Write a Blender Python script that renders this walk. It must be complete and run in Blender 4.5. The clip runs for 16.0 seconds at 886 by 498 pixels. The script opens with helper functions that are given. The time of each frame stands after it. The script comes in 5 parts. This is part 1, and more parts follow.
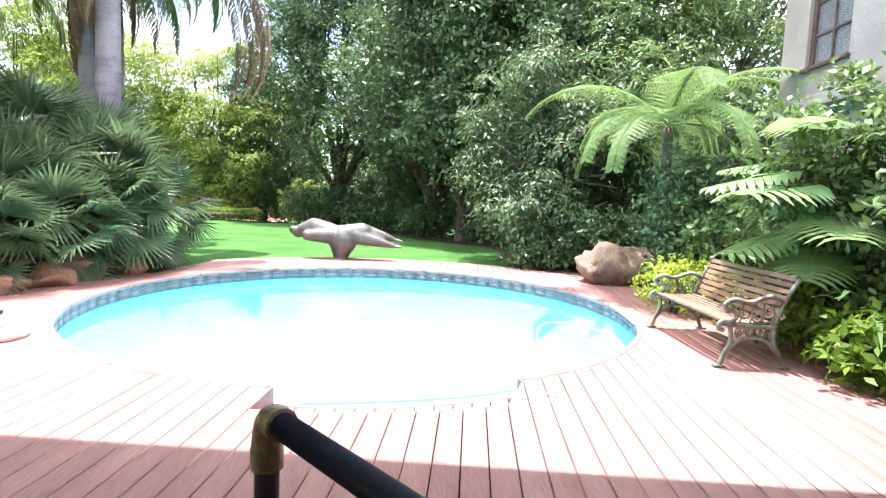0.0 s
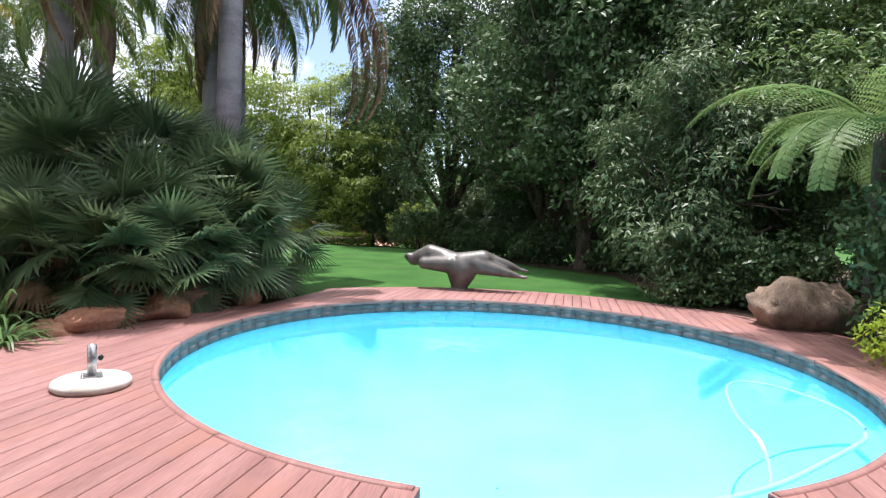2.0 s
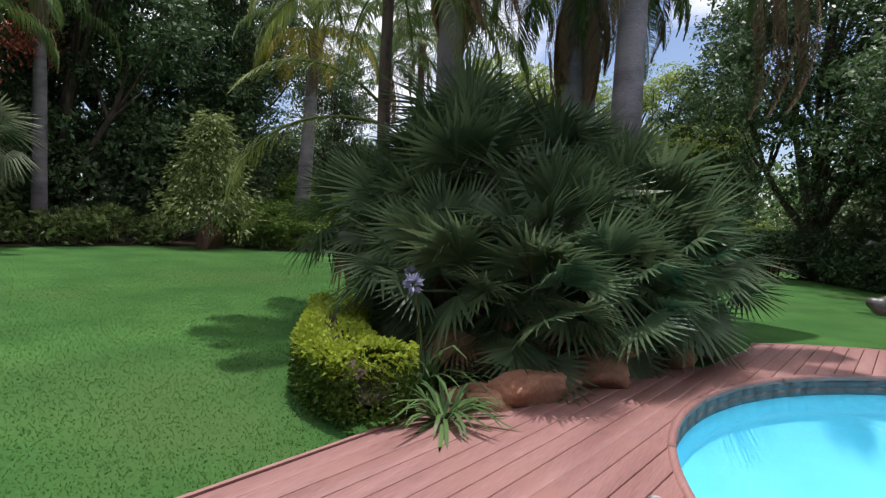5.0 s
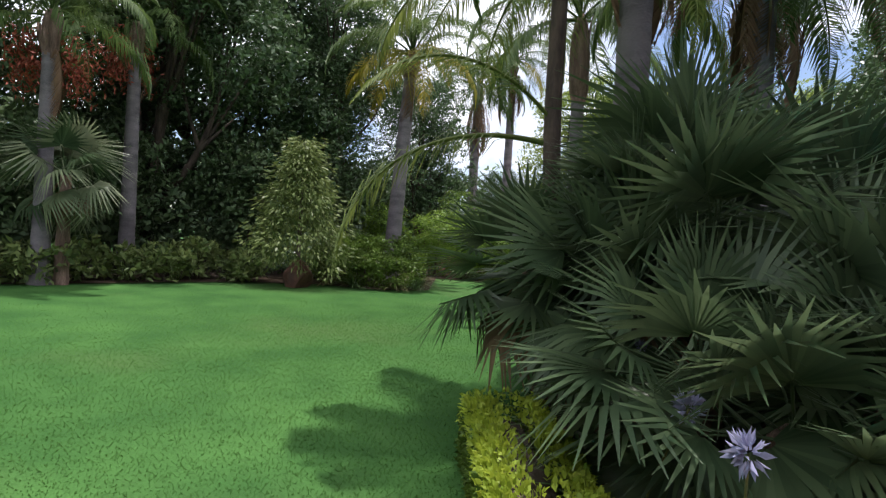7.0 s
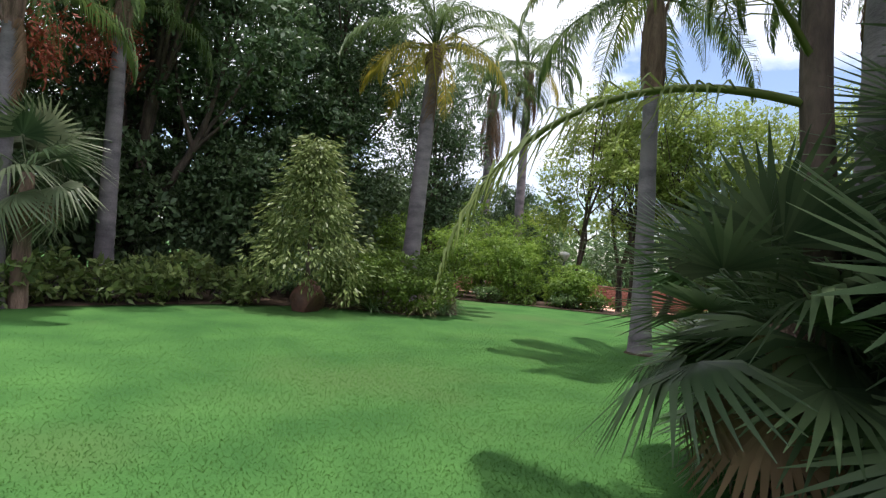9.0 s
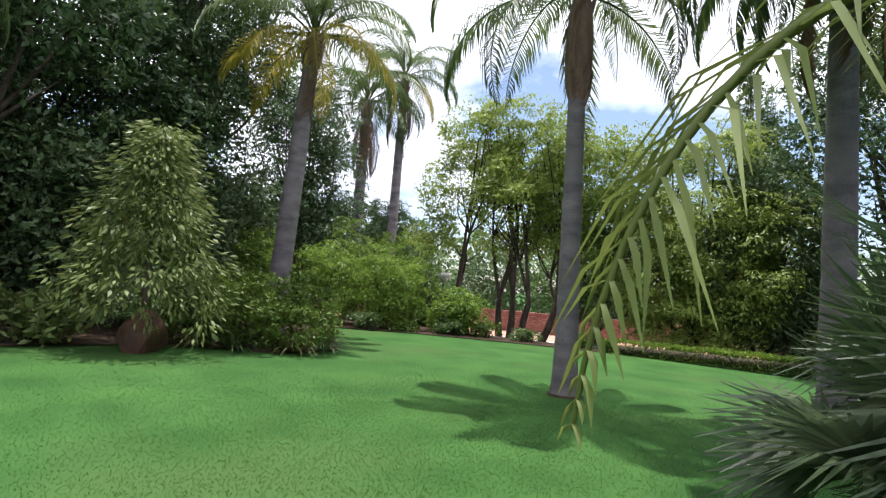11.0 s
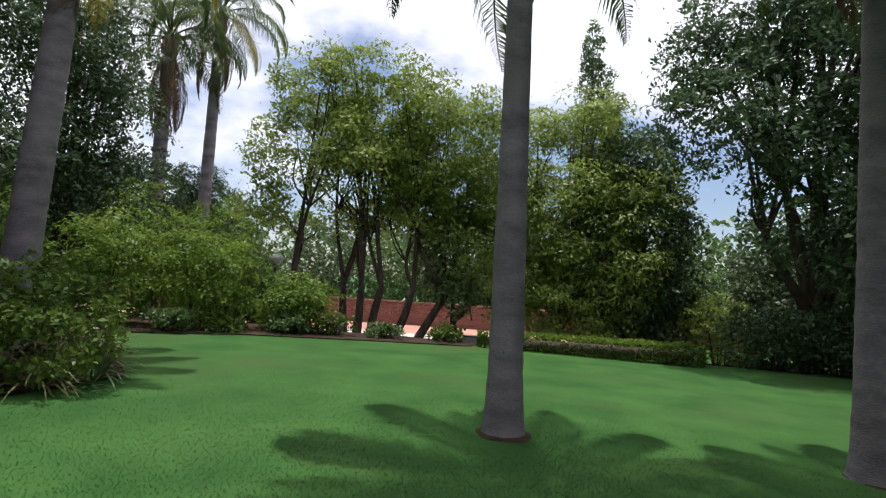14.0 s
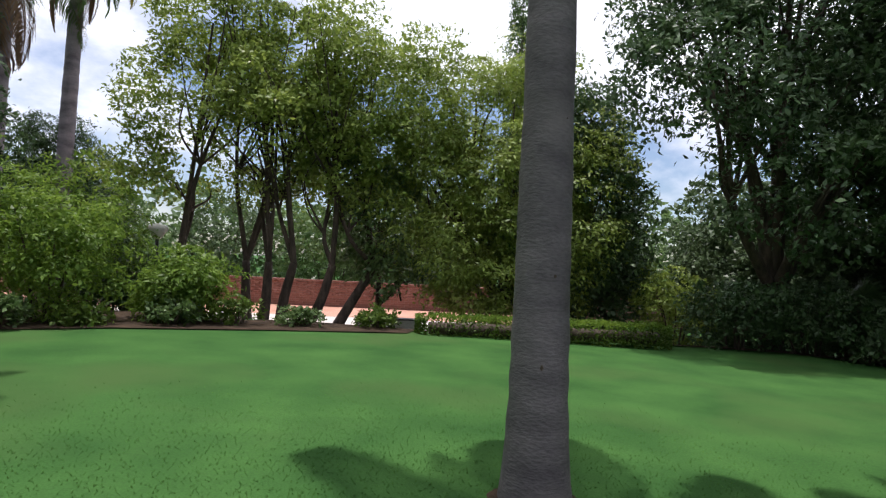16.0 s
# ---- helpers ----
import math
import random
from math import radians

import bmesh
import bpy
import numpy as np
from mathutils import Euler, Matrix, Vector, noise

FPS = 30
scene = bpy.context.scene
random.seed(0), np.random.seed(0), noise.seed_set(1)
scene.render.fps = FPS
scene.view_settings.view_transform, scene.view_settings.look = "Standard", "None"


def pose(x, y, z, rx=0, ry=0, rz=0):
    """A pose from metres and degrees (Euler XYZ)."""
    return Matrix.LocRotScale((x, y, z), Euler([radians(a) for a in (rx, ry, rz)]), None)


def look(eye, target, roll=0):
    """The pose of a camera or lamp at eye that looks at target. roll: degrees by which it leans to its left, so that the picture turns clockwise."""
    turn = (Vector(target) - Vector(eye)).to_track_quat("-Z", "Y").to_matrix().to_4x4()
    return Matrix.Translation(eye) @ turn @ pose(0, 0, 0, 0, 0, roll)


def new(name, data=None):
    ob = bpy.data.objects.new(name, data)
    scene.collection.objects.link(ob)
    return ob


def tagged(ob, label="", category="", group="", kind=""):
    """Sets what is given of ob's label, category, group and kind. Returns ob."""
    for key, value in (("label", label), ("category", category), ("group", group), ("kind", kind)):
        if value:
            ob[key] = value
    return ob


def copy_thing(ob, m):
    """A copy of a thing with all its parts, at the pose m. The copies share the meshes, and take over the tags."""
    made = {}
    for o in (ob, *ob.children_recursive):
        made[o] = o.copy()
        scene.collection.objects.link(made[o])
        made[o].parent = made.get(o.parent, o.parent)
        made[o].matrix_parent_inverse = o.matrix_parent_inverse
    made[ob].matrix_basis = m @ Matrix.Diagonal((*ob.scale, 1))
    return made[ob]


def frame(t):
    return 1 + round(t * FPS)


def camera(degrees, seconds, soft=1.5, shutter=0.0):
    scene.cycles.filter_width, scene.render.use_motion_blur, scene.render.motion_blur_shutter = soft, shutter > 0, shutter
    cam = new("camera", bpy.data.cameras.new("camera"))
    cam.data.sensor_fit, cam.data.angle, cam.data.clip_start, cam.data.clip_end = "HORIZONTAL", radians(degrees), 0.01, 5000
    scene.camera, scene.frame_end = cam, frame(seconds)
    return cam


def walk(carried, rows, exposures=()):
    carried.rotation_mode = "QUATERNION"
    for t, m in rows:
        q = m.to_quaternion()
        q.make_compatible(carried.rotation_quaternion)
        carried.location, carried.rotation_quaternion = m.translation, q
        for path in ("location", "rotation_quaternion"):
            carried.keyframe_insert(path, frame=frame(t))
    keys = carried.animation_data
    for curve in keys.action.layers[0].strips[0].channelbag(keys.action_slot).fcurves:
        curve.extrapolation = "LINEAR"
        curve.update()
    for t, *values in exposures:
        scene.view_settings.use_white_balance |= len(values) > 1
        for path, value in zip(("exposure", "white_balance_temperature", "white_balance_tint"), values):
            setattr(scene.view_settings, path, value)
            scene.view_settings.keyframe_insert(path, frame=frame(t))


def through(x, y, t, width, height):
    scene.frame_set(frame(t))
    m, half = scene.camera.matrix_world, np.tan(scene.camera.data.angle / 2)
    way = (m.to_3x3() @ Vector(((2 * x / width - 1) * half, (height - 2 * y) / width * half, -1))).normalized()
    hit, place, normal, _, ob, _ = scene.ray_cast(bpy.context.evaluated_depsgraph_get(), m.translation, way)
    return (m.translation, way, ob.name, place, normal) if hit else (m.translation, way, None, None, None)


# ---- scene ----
cam = camera(76.0, 16.0, soft=1.25)
ROWS = [
    (0.0, 0.000, 0.000, 1.430, 84.69, -2.48, -3.94),
    (0.5, -0.062, 0.324, 1.433, 85.52, -2.40, -3.23),
    (1.0, -0.179, 0.665, 1.420, 86.17, -2.38, -1.97),
    (1.5, -0.328, 0.962, 1.400, 86.61, -2.36, 0.88),
    (2.0, -0.532, 1.230, 1.422, 86.65, -2.30, 5.94),
    (2.5, -0.816, 1.488, 1.420, 86.65, -2.25, 11.95),
    (3.0, -1.207, 1.752, 1.428, 86.77, -2.45, 15.38),
    (3.5, -1.685, 2.030, 1.448, 86.77, -2.48, 19.97),
    (4.0, -2.182, 2.281, 1.446, 86.76, -2.43, 25.65),
    (4.5, -2.680, 2.529, 1.464, 86.86, -2.48, 29.74),
    (5.0, -3.152, 2.751, 1.467, 87.01, -2.50, 32.78),
    (7.5, -5.915, 4.230, 1.731, 89.95, -3.37, 40.85),
    (8.0, -6.525, 4.498, 1.684, 90.27, -3.53, 41.29),
    (10.5, -9.173, 6.033, 1.788, 93.04, -4.25, 28.97),
    (11.0, -9.579, 6.442, 1.799, 93.81, -4.12, 24.45),
    (11.5, -9.971, 6.921, 1.800, 94.53, -3.83, 19.69),
    (12.0, -10.333, 7.453, 1.784, 95.05, -3.59, 16.28),
    (12.5, -10.704, 8.020, 1.789, 95.41, -3.58, 13.48),
    (13.0, -11.066, 8.588, 1.775, 95.37, -3.52, 11.72),
    (13.5, -11.422, 9.148, 1.766, 94.33, -3.44, 9.25),
    (14.0, -11.724, 9.743, 1.779, 93.35, -3.35, 6.23),
    (14.5, -12.001, 10.359, 1.773, 93.39, -3.06, 2.33),
    (15.0, -12.238, 11.060, 1.744, 93.15, -2.82, -1.05),
    (15.5, -12.423, 11.764, 1.740, 92.42, -2.82, -2.10),
    (16.0, -12.577, 12.493, 1.681, 91.53, -2.89, -3.16),
]
EXPOSURE = [(0.0, 2.25), (0.5, 1.95), (1.0, 1.7), (1.5, 1.25), (2.0, 0.8), (2.5, 0.45), (3.0, 0.27), (3.5, 0.12), (5.0, 0.05), (7.5, 0.4),
            (8.0, 0.43), (10.5, 0.6), (11.0, 0.6), (11.5, 0.45), (12.0, 0.22), (12.5, 0.0), (13.0, -0.1), (16.0, 0.0)]
walk(cam, [(t, pose(x, y, z, rx, ry, rz)) for t, x, y, z, rx, ry, rz in ROWS], [(t, stops, 6350, 17) for t, stops in EXPOSURE])

# ---- world and sun ----
SUN = Vector((-0.06, 0.16, 1.0)).normalized()
world = bpy.data.worlds.new("sky")
scene.world = world
world.use_nodes = True
wn, wl = world.node_tree.nodes, world.node_tree.links
bg = wn["Background"]
sky = wn.new("ShaderNodeTexSky")
sky.sky_type, sky.sun_disc = "NISHITA", False
sky.sun_elevation, sky.sun_rotation = math.asin(SUN.z), math.atan2(SUN.x, SUN.y)
sky.dust_density, sky.ozone_density = 1.2, 1.4
coord = wn.new("ShaderNodeTexCoord")
stretch = wn.new("ShaderNodeMapping")
stretch.inputs["Scale"].default_value = (1.0, 1.0, 1.8)
stretch.inputs["Location"].default_value = (3.1, 1.7, 0.4)
cloud = wn.new("ShaderNodeTexNoise")
cloud.inputs["Scale"].default_value, cloud.inputs["Detail"].default_value = 1.9, 9.0
cloud.inputs["Roughness"].default_value = 0.55
split = wn.new("ShaderNodeSeparateXYZ")
cover = wn.new("ShaderNodeMapRange")
cover.inputs["From Min"].default_value, cover.inputs["From Max"].default_value = 0.20, 0.42
cover.inputs["To Min"].default_value, cover.inputs["To Max"].default_value = -0.04, 0.20
thick = wn.new("ShaderNodeMath")
cloud_ramp = wn.new("ShaderNodeValToRGB")
cloud_ramp.color_ramp.elements[0].position, cloud_ramp.color_ramp.elements[1].position = 0.49, 0.60
sky_mix = wn.new("ShaderNodeMixRGB")
sky_mix.inputs["Color2"].default_value = (8.4, 8.7, 9.2, 1)
wl.new(coord.outputs["Generated"], stretch.inputs["Vector"])
wl.new(coord.outputs["Generated"], split.inputs["Vector"])
wl.new(split.outputs["Z"], cover.inputs["Value"])
wl.new(stretch.outputs["Vector"], cloud.inputs["Vector"])
wl.new(cloud.outputs["Fac"], thick.inputs[0])
wl.new(cover.outputs["Result"], thick.inputs[1])
wl.new(thick.outputs[0], cloud_ramp.inputs["Fac"])
wl.new(cloud_ramp.outputs["Color"], sky_mix.inputs["Fac"])
wl.new(sky.outputs["Color"], sky_mix.inputs["Color1"])
wl.new(sky_mix.outputs["Color"], bg.inputs["Color"])
bg.inputs["Strength"].default_value = 0.14
sun_data = bpy.data.lights.new("sun", "SUN")
sun_data.energy, sun_data.angle, sun_data.color = 4.0, radians(1.0), (1.0, 0.96, 0.9)
sun = new("sun", sun_data)
sun.matrix_world = look(SUN * 60, (0, 0, 0))

# ---- materials ----


def material(name):
    m = bpy.data.materials.new(name)
    m.use_nodes = True
    return m, m.node_tree.nodes, m.node_tree.links, m.node_tree.nodes["Principled BSDF"]


def surface(name, low, high, scale=6.0, rough=0.7, metal=0.0, bump=0.3, fine=60.0, stretch_by=(1, 1, 1), stain=None, per_piece=0.0, per_island=0.0,
            specular=0.5, dist=0.02):
    """A worn surface: two colours over a broad noise, a fine grain, an optional stain, and relief."""
    m, n, l, b = material(name)
    tc = n.new("ShaderNodeTexCoord")
    mp = n.new("ShaderNodeMapping")
    mp.inputs["Scale"].default_value = stretch_by
    l.new(tc.outputs["Object"], mp.inputs["Vector"])
    broad, grain = n.new("ShaderNodeTexNoise"), n.new("ShaderNodeTexNoise")
    for node, s, d in ((broad, scale, 6), (grain, fine, 4)):
        node.inputs["Scale"].default_value, node.inputs["Detail"].default_value = s, d
        l.new(mp.outputs["Vector"], node.inputs["Vector"])
    ramp = n.new("ShaderNodeValToRGB")
    e = ramp.color_ramp.elements
    e[0].position, e[0].color, e[1].position, e[1].color = 0.32, (*low, 1), 0.68, (*high, 1)
    l.new(broad.outputs["Fac"], ramp.inputs["Fac"])
    shade = n.new("ShaderNodeMixRGB")
    shade.blend_type = "OVERLAY"
    shade.inputs["Fac"].default_value = 0.45
    l.new(ramp.outputs["Color"], shade.inputs["Color1"])
    l.new(grain.outputs["Fac"], shade.inputs["Color2"])
    out = shade.outputs["Color"]
    if stain:
        st, sr, sm = n.new("ShaderNodeTexNoise"), n.new("ShaderNodeValToRGB"), n.new("ShaderNodeMixRGB")
        st.inputs["Scale"].default_value, st.inputs["Detail"].default_value = scale * 0.37, 8
        l.new(tc.outputs["Object"], st.inputs["Vector"])
        sr.color_ramp.elements[0].position, sr.color_ramp.elements[1].position = 0.52, 0.68
        l.new(st.outputs["Fac"], sr.inputs["Fac"])
        l.new(sr.outputs["Color"], sm.inputs["Fac"])
        l.new(out, sm.inputs["Color1"])
        sm.inputs["Color2"].default_value = (*stain, 1)
        out = sm.outputs["Color"]
    if per_piece or per_island:
        info = n.new("ShaderNodeObjectInfo") if per_piece else n.new("ShaderNodeNewGeometry")
        hs, mr = n.new("ShaderNodeHueSaturation"), n.new("ShaderNodeMapRange")
        amount = per_piece or per_island
        mr.inputs["To Min"].default_value, mr.inputs["To Max"].default_value = 1 - amount, 1 + amount
        l.new(info.outputs["Random" if per_piece else "Random Per Island"], mr.inputs["Value"])
        l.new(mr.outputs["Result"], hs.inputs["Value"])
        l.new(out, hs.inputs["Color"])
        out = hs.outputs["Color"]
    l.new(out, b.inputs["Base Color"])
    b.inputs["Roughness"].default_value, b.inputs["Metallic"].default_value = rough, metal
    b.inputs["Specular IOR Level"].default_value = specular
    bp = n.new("ShaderNodeBump")
    bp.inputs["Strength"].default_value, bp.inputs["Distance"].default_value = bump, dist
    mix = n.new("ShaderNodeMath")
    l.new(broad.outputs["Fac"], mix.inputs[0])
    l.new(grain.outputs["Fac"], mix.inputs[1])
    l.new(mix.outputs[0], bp.inputs["Height"])
    l.new(bp.outputs["Normal"], b.inputs["Normal"])
    return m


def foliage(name, dark, light, rough=0.45, through=0.3, glow=1.6, patch=0.8, gloss=0.2):
    """A leaf: colour varies from leaf to leaf and in broad patches, and light comes through it."""
    m, n, l, b = material(name)
    geo, tc, broad = n.new("ShaderNodeNewGeometry"), n.new("ShaderNodeTexCoord"), n.new("ShaderNodeTexNoise")
    broad.inputs["Scale"].default_value = patch
    l.new(tc.outputs["Object"], broad.inputs["Vector"])
    add = n.new("ShaderNodeMath")
    add.operation = "MULTIPLY_ADD"
    add.inputs[1].default_value = 0.42
    mul = n.new("ShaderNodeMath")
    mul.operation = "MULTIPLY"
    mul.inputs[1].default_value = 0.75
    l.new(geo.outputs["Random Per Island"], add.inputs[0])
    l.new(broad.outputs["Fac"], mul.inputs[0])
    l.new(mul.outputs[0], add.inputs[2])
    ramp = n.new("ShaderNodeValToRGB")
    e = ramp.color_ramp.elements
    e[0].position, e[0].color, e[1].position, e[1].color = 0.15, (*dark, 1), 0.95, (*light, 1)
    l.new(add.outputs[0], ramp.inputs["Fac"])
    l.new(ramp.outputs["Color"], b.inputs["Base Color"])
    b.inputs["Roughness"].default_value = rough
    b.inputs["Specular IOR Level"].default_value = gloss
    tr, ms, hs = n.new("ShaderNodeBsdfTranslucent"), n.new("ShaderNodeMixShader"), n.new("ShaderNodeHueSaturation")
    hs.inputs["Value"].default_value, hs.inputs["Hue"].default_value = glow, 0.485
    l.new(ramp.outputs["Color"], hs.inputs["Color"])
    l.new(hs.outputs["Color"], tr.inputs["Color"])
    ms.inputs["Fac"].default_value = through
    l.new(b.outputs["BSDF"], ms.inputs[1])
    l.new(tr.outputs["BSDF"], ms.inputs[2])
    l.new(ms.outputs["Shader"], n["Material Output"].inputs["Surface"])
    return m


LEAF_DARK = foliage("dark_glossy_leaves", (0.022, 0.052, 0.022), (0.105, 0.18, 0.068), 0.42, 0.2, gloss=0.35)
LEAF_MID = foliage("green_leaves", (0.038, 0.082, 0.026), (0.15, 0.24, 0.075), 0.42, 0.25, gloss=0.35)
LEAF_LIGHT = foliage("yellow_green_leaves", (0.085, 0.15, 0.025), (0.31, 0.40, 0.085), 0.45, 0.35, gloss=0.3)
LEAF_WEEP = foliage("weeping_leaves", (0.03, 0.062, 0.026), (0.125, 0.19, 0.08), 0.45, 0.2, gloss=0.3)
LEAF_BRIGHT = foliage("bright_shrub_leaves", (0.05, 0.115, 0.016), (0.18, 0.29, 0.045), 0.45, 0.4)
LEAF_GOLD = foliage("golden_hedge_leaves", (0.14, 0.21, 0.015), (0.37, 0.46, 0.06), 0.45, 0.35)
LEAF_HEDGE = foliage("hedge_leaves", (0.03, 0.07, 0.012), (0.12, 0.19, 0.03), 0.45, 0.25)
LEAF_FAN = foliage("fan_palm_leaves", (0.02, 0.046, 0.022), (0.125, 0.18, 0.085), 0.38, 0.25, gloss=0.25)
LEAF_PALE_FAN = foliage("pale_drooping_fan_leaves", (0.10, 0.13, 0.07), (0.28, 0.32, 0.19), 0.4, 0.3, gloss=0.4)
LEAF_FERN = foliage("tree_fern_leaves", (0.055, 0.11, 0.04), (0.17, 0.26, 0.09), 0.45, 0.4)
LEAF_PALM = foliage("palm_frond_leaves", (0.03, 0.065, 0.02), (0.11, 0.17, 0.05), 0.4, 0.3)
LEAF_PALM_YELLOW = foliage("yellowing_palm_frond_leaves", (0.14, 0.15, 0.02), (0.34, 0.30, 0.04), 0.45, 0.4)
LEAF_ARCH = foliage("pale_arching_frond_leaves", (0.06, 0.095, 0.02), (0.18, 0.23, 0.06), 0.5, 0.35)
LEAF_DEAD = foliage("dry_palm_frond_leaves", (0.10, 0.06, 0.035), (0.26, 0.17, 0.10), 0.8, 0.15, 1.1)
LEAF_STRAP = foliage("strap_leaves", (0.04, 0.09, 0.03), (0.13, 0.22, 0.08), 0.35, 0.25)
LEAF_SPLIT = foliage("pale_glossy_split_leaves", (0.10, 0.19, 0.07), (0.24, 0.36, 0.16), 0.3, 0.35, gloss=0.5)
LEAF_BED = foliage("bedding_leaves", (0.04, 0.08, 0.028), (0.27, 0.33, 0.11), 0.4, 0.25)
LEAF_DRY = foliage("dry_grass_leaves", (0.06, 0.075, 0.025), (0.19, 0.18, 0.08), 0.7, 0.2)
LEAF_OLIVE = foliage("olive_drooping_leaves", (0.06, 0.1, 0.026), (0.21, 0.26, 0.09), 0.45, 0.25)
BLADE = foliage("grass_blades", (0.042, 0.126, 0.029), (0.092, 0.205, 0.05), 0.75, 0.5, 1.15, 0.45, 0.05)
FLOWER = foliage("violet_petals", (0.24, 0.24, 0.38), (0.42, 0.42, 0.58), 0.6, 0.3, 1.2)
SEED = surface("orange_palm_fruit", (0.22, 0.04, 0.02), (0.42, 0.10, 0.05), 12, 0.6)
LAWN = surface("lawn", (0.03, 0.092, 0.022), (0.055, 0.142, 0.034), 0.9, 0.95, 0, 0.2, 55, stain=(0.056, 0.114, 0.032), specular=0.1, dist=0.015)
SOIL = surface("garden_soil", (0.03, 0.02, 0.013), (0.075, 0.05, 0.032), 3, 0.95, 0, 0.8, 45, specular=0.2)
BARK = surface("brown_bark", (0.035, 0.025, 0.018), (0.11, 0.08, 0.06), 7, 0.9, 0, 0.9, 40, (1, 1, 0.3))
DECK = surface("red_stained_deck_wood", (0.235, 0.112, 0.1), (0.318, 0.166, 0.15), 5, 0.62, 0, 0.25, 90, (1, 0.08, 1), stain=(0.30, 0.145, 0.12), per_piece=0.06, dist=0.006)
STONE_RED = surface("red_sandstone", (0.22, 0.09, 0.05), (0.42, 0.22, 0.14), 2.2, 0.9, 0, 0.8, 22, stain=(0.13, 0.07, 0.05))
STONE_GREY = surface("brown_grey_boulder", (0.10, 0.065, 0.045), (0.30, 0.21, 0.15), 3.0, 0.85, 0, 0.9, 26, (1.6, 1.6, 0.6), stain=(0.07, 0.06, 0.04))
BRONZE = surface("grey_patinated_bronze", (0.065, 0.06, 0.053), (0.14, 0.13, 0.118), 2.5, 0.42, 0.25, 0.15, 40, stain=(0.19, 0.178, 0.16))
IRON = surface("green_grey_painted_cast_iron", (0.09, 0.12, 0.10), (0.24, 0.28, 0.24), 11, 0.55, 0.2, 0.4, 70, stain=(0.15, 0.10, 0.07))
SLAT = surface("weathered_brown_slats", (0.11, 0.055, 0.035), (0.26, 0.15, 0.10), 6, 0.6, 0, 0.4, 80, (1, 0.1, 1), per_piece=0.14, dist=0.005)
CONCRETE = surface("white_speckled_concrete", (0.52, 0.49, 0.45), (0.68, 0.65, 0.61), 7, 0.85, 0, 0.4, 90, stain=(0.40, 0.36, 0.31), dist=0.008)
STEEL = surface("galvanised_steel", (0.36, 0.36, 0.36), (0.55, 0.55, 0.55), 14, 0.35, 0.85, 0.1, 90)
BLACK = surface("black_plastic", (0.012, 0.012, 0.014), (0.03, 0.03, 0.032), 20, 0.45, 0, 0.1, 90)
NAVY = surface("dark_blue_painted_pipe", (0.010, 0.016, 0.04), (0.018, 0.026, 0.06), 10, 0.32, 0.1, 0.06, 80)
BRASS = surface("tarnished_brass", (0.17, 0.13, 0.07), (0.38, 0.31, 0.20), 16, 0.42, 0.6, 0.2, 70, stain=(0.22, 0.10, 0.05))
PLASTER = surface("grey_beige_plaster", (0.19, 0.175, 0.16), (0.25, 0.235, 0.22), 1.6, 0.9, 0, 0.2, 70, stain=(0.2, 0.18, 0.16))
TRIM = surface("dark_window_timber", (0.035, 0.022, 0.015), (0.08, 0.05, 0.035), 8, 0.5, 0, 0.2, 70)
WHITE = surface("white_ceiling_paint", (0.70, 0.69, 0.66), (0.78, 0.77, 0.74), 2, 0.9, 0, 0.05, 70)
TILE = surface("slate_blue_pool_tiles", (0.095, 0.09, 0.097), (0.13, 0.12, 0.124), 1.2, 0.75, 0, 0.2, 60, stain=(0.125, 0.118, 0.118), per_piece=0.012)
POOL = surface("pale_blue_pool_plaster", (0.36, 0.70, 0.80), (0.44, 0.78, 0.87), 0.9, 0.7, 0, 0.1, 40, stain=(0.36, 0.74, 0.86))
HOSE = surface("white_ribbed_hose", (0.62, 0.64, 0.66), (0.78, 0.79, 0.80), 12, 0.5, 0, 0.1, 80)
COURT = surface("salmon_court_surface", (0.50, 0.25, 0.18), (0.62, 0.34, 0.25), 0.8, 0.9, 0, 0.2, 40)
COURT_PALE = surface("pale_paving", (0.52, 0.47, 0.43), (0.66, 0.61, 0.57), 0.8, 0.9, 0, 0.2, 40)
BRICK_RED = surface("red_brick", (0.23, 0.105, 0.088), (0.36, 0.195, 0.165), 3, 0.9, 0, 0.3, 50, per_piece=0.15)
GROUT = surface("dark_tile_grout", (0.09, 0.085, 0.09), (0.12, 0.112, 0.115), 8, 0.9, 0, 0.3, 60)
# near-black colour that stands in for the shade below the deck's gaps
GAP_SHADE = surface("dark_ground_sheet", (0.008, 0.007, 0.006), (0.02, 0.017, 0.015), 4, 0.95, 0, 0.3, 60, specular=0.1)
MORTAR = surface("mortar", (0.30, 0.22, 0.19), (0.38, 0.29, 0.25), 8, 0.95, 0, 0.3, 60)
PALM_BARK = surface("ringed_grey_palm_bark", (0.112, 0.098, 0.108), (0.24, 0.208, 0.222), 2.4, 0.85, 0, 0.5, 30, (0.8, 0.8, 2.0), stain=(0.22, 0.195, 0.195), dist=0.02)
PALM_HUSK = surface("brown_palm_husk", (0.10, 0.06, 0.045), (0.26, 0.17, 0.13), 5, 0.9, 0, 0.7, 40, (2, 2, 0.3))
STALK = surface("green_brown_stalk", (0.07, 0.08, 0.025), (0.17, 0.17, 0.06), 8, 0.6, 0, 0.2, 60)
EARTH = surface("red_brown_earth", (0.085, 0.038, 0.026), (0.17, 0.08, 0.052), 5, 0.9, 0, 0.6, 40, stain=(0.07, 0.04, 0.03))
GLOBE = surface("frosted_lamp_glass", (0.55, 0.52, 0.46), (0.68, 0.65, 0.58), 6, 0.3, 0, 0.05, 60)


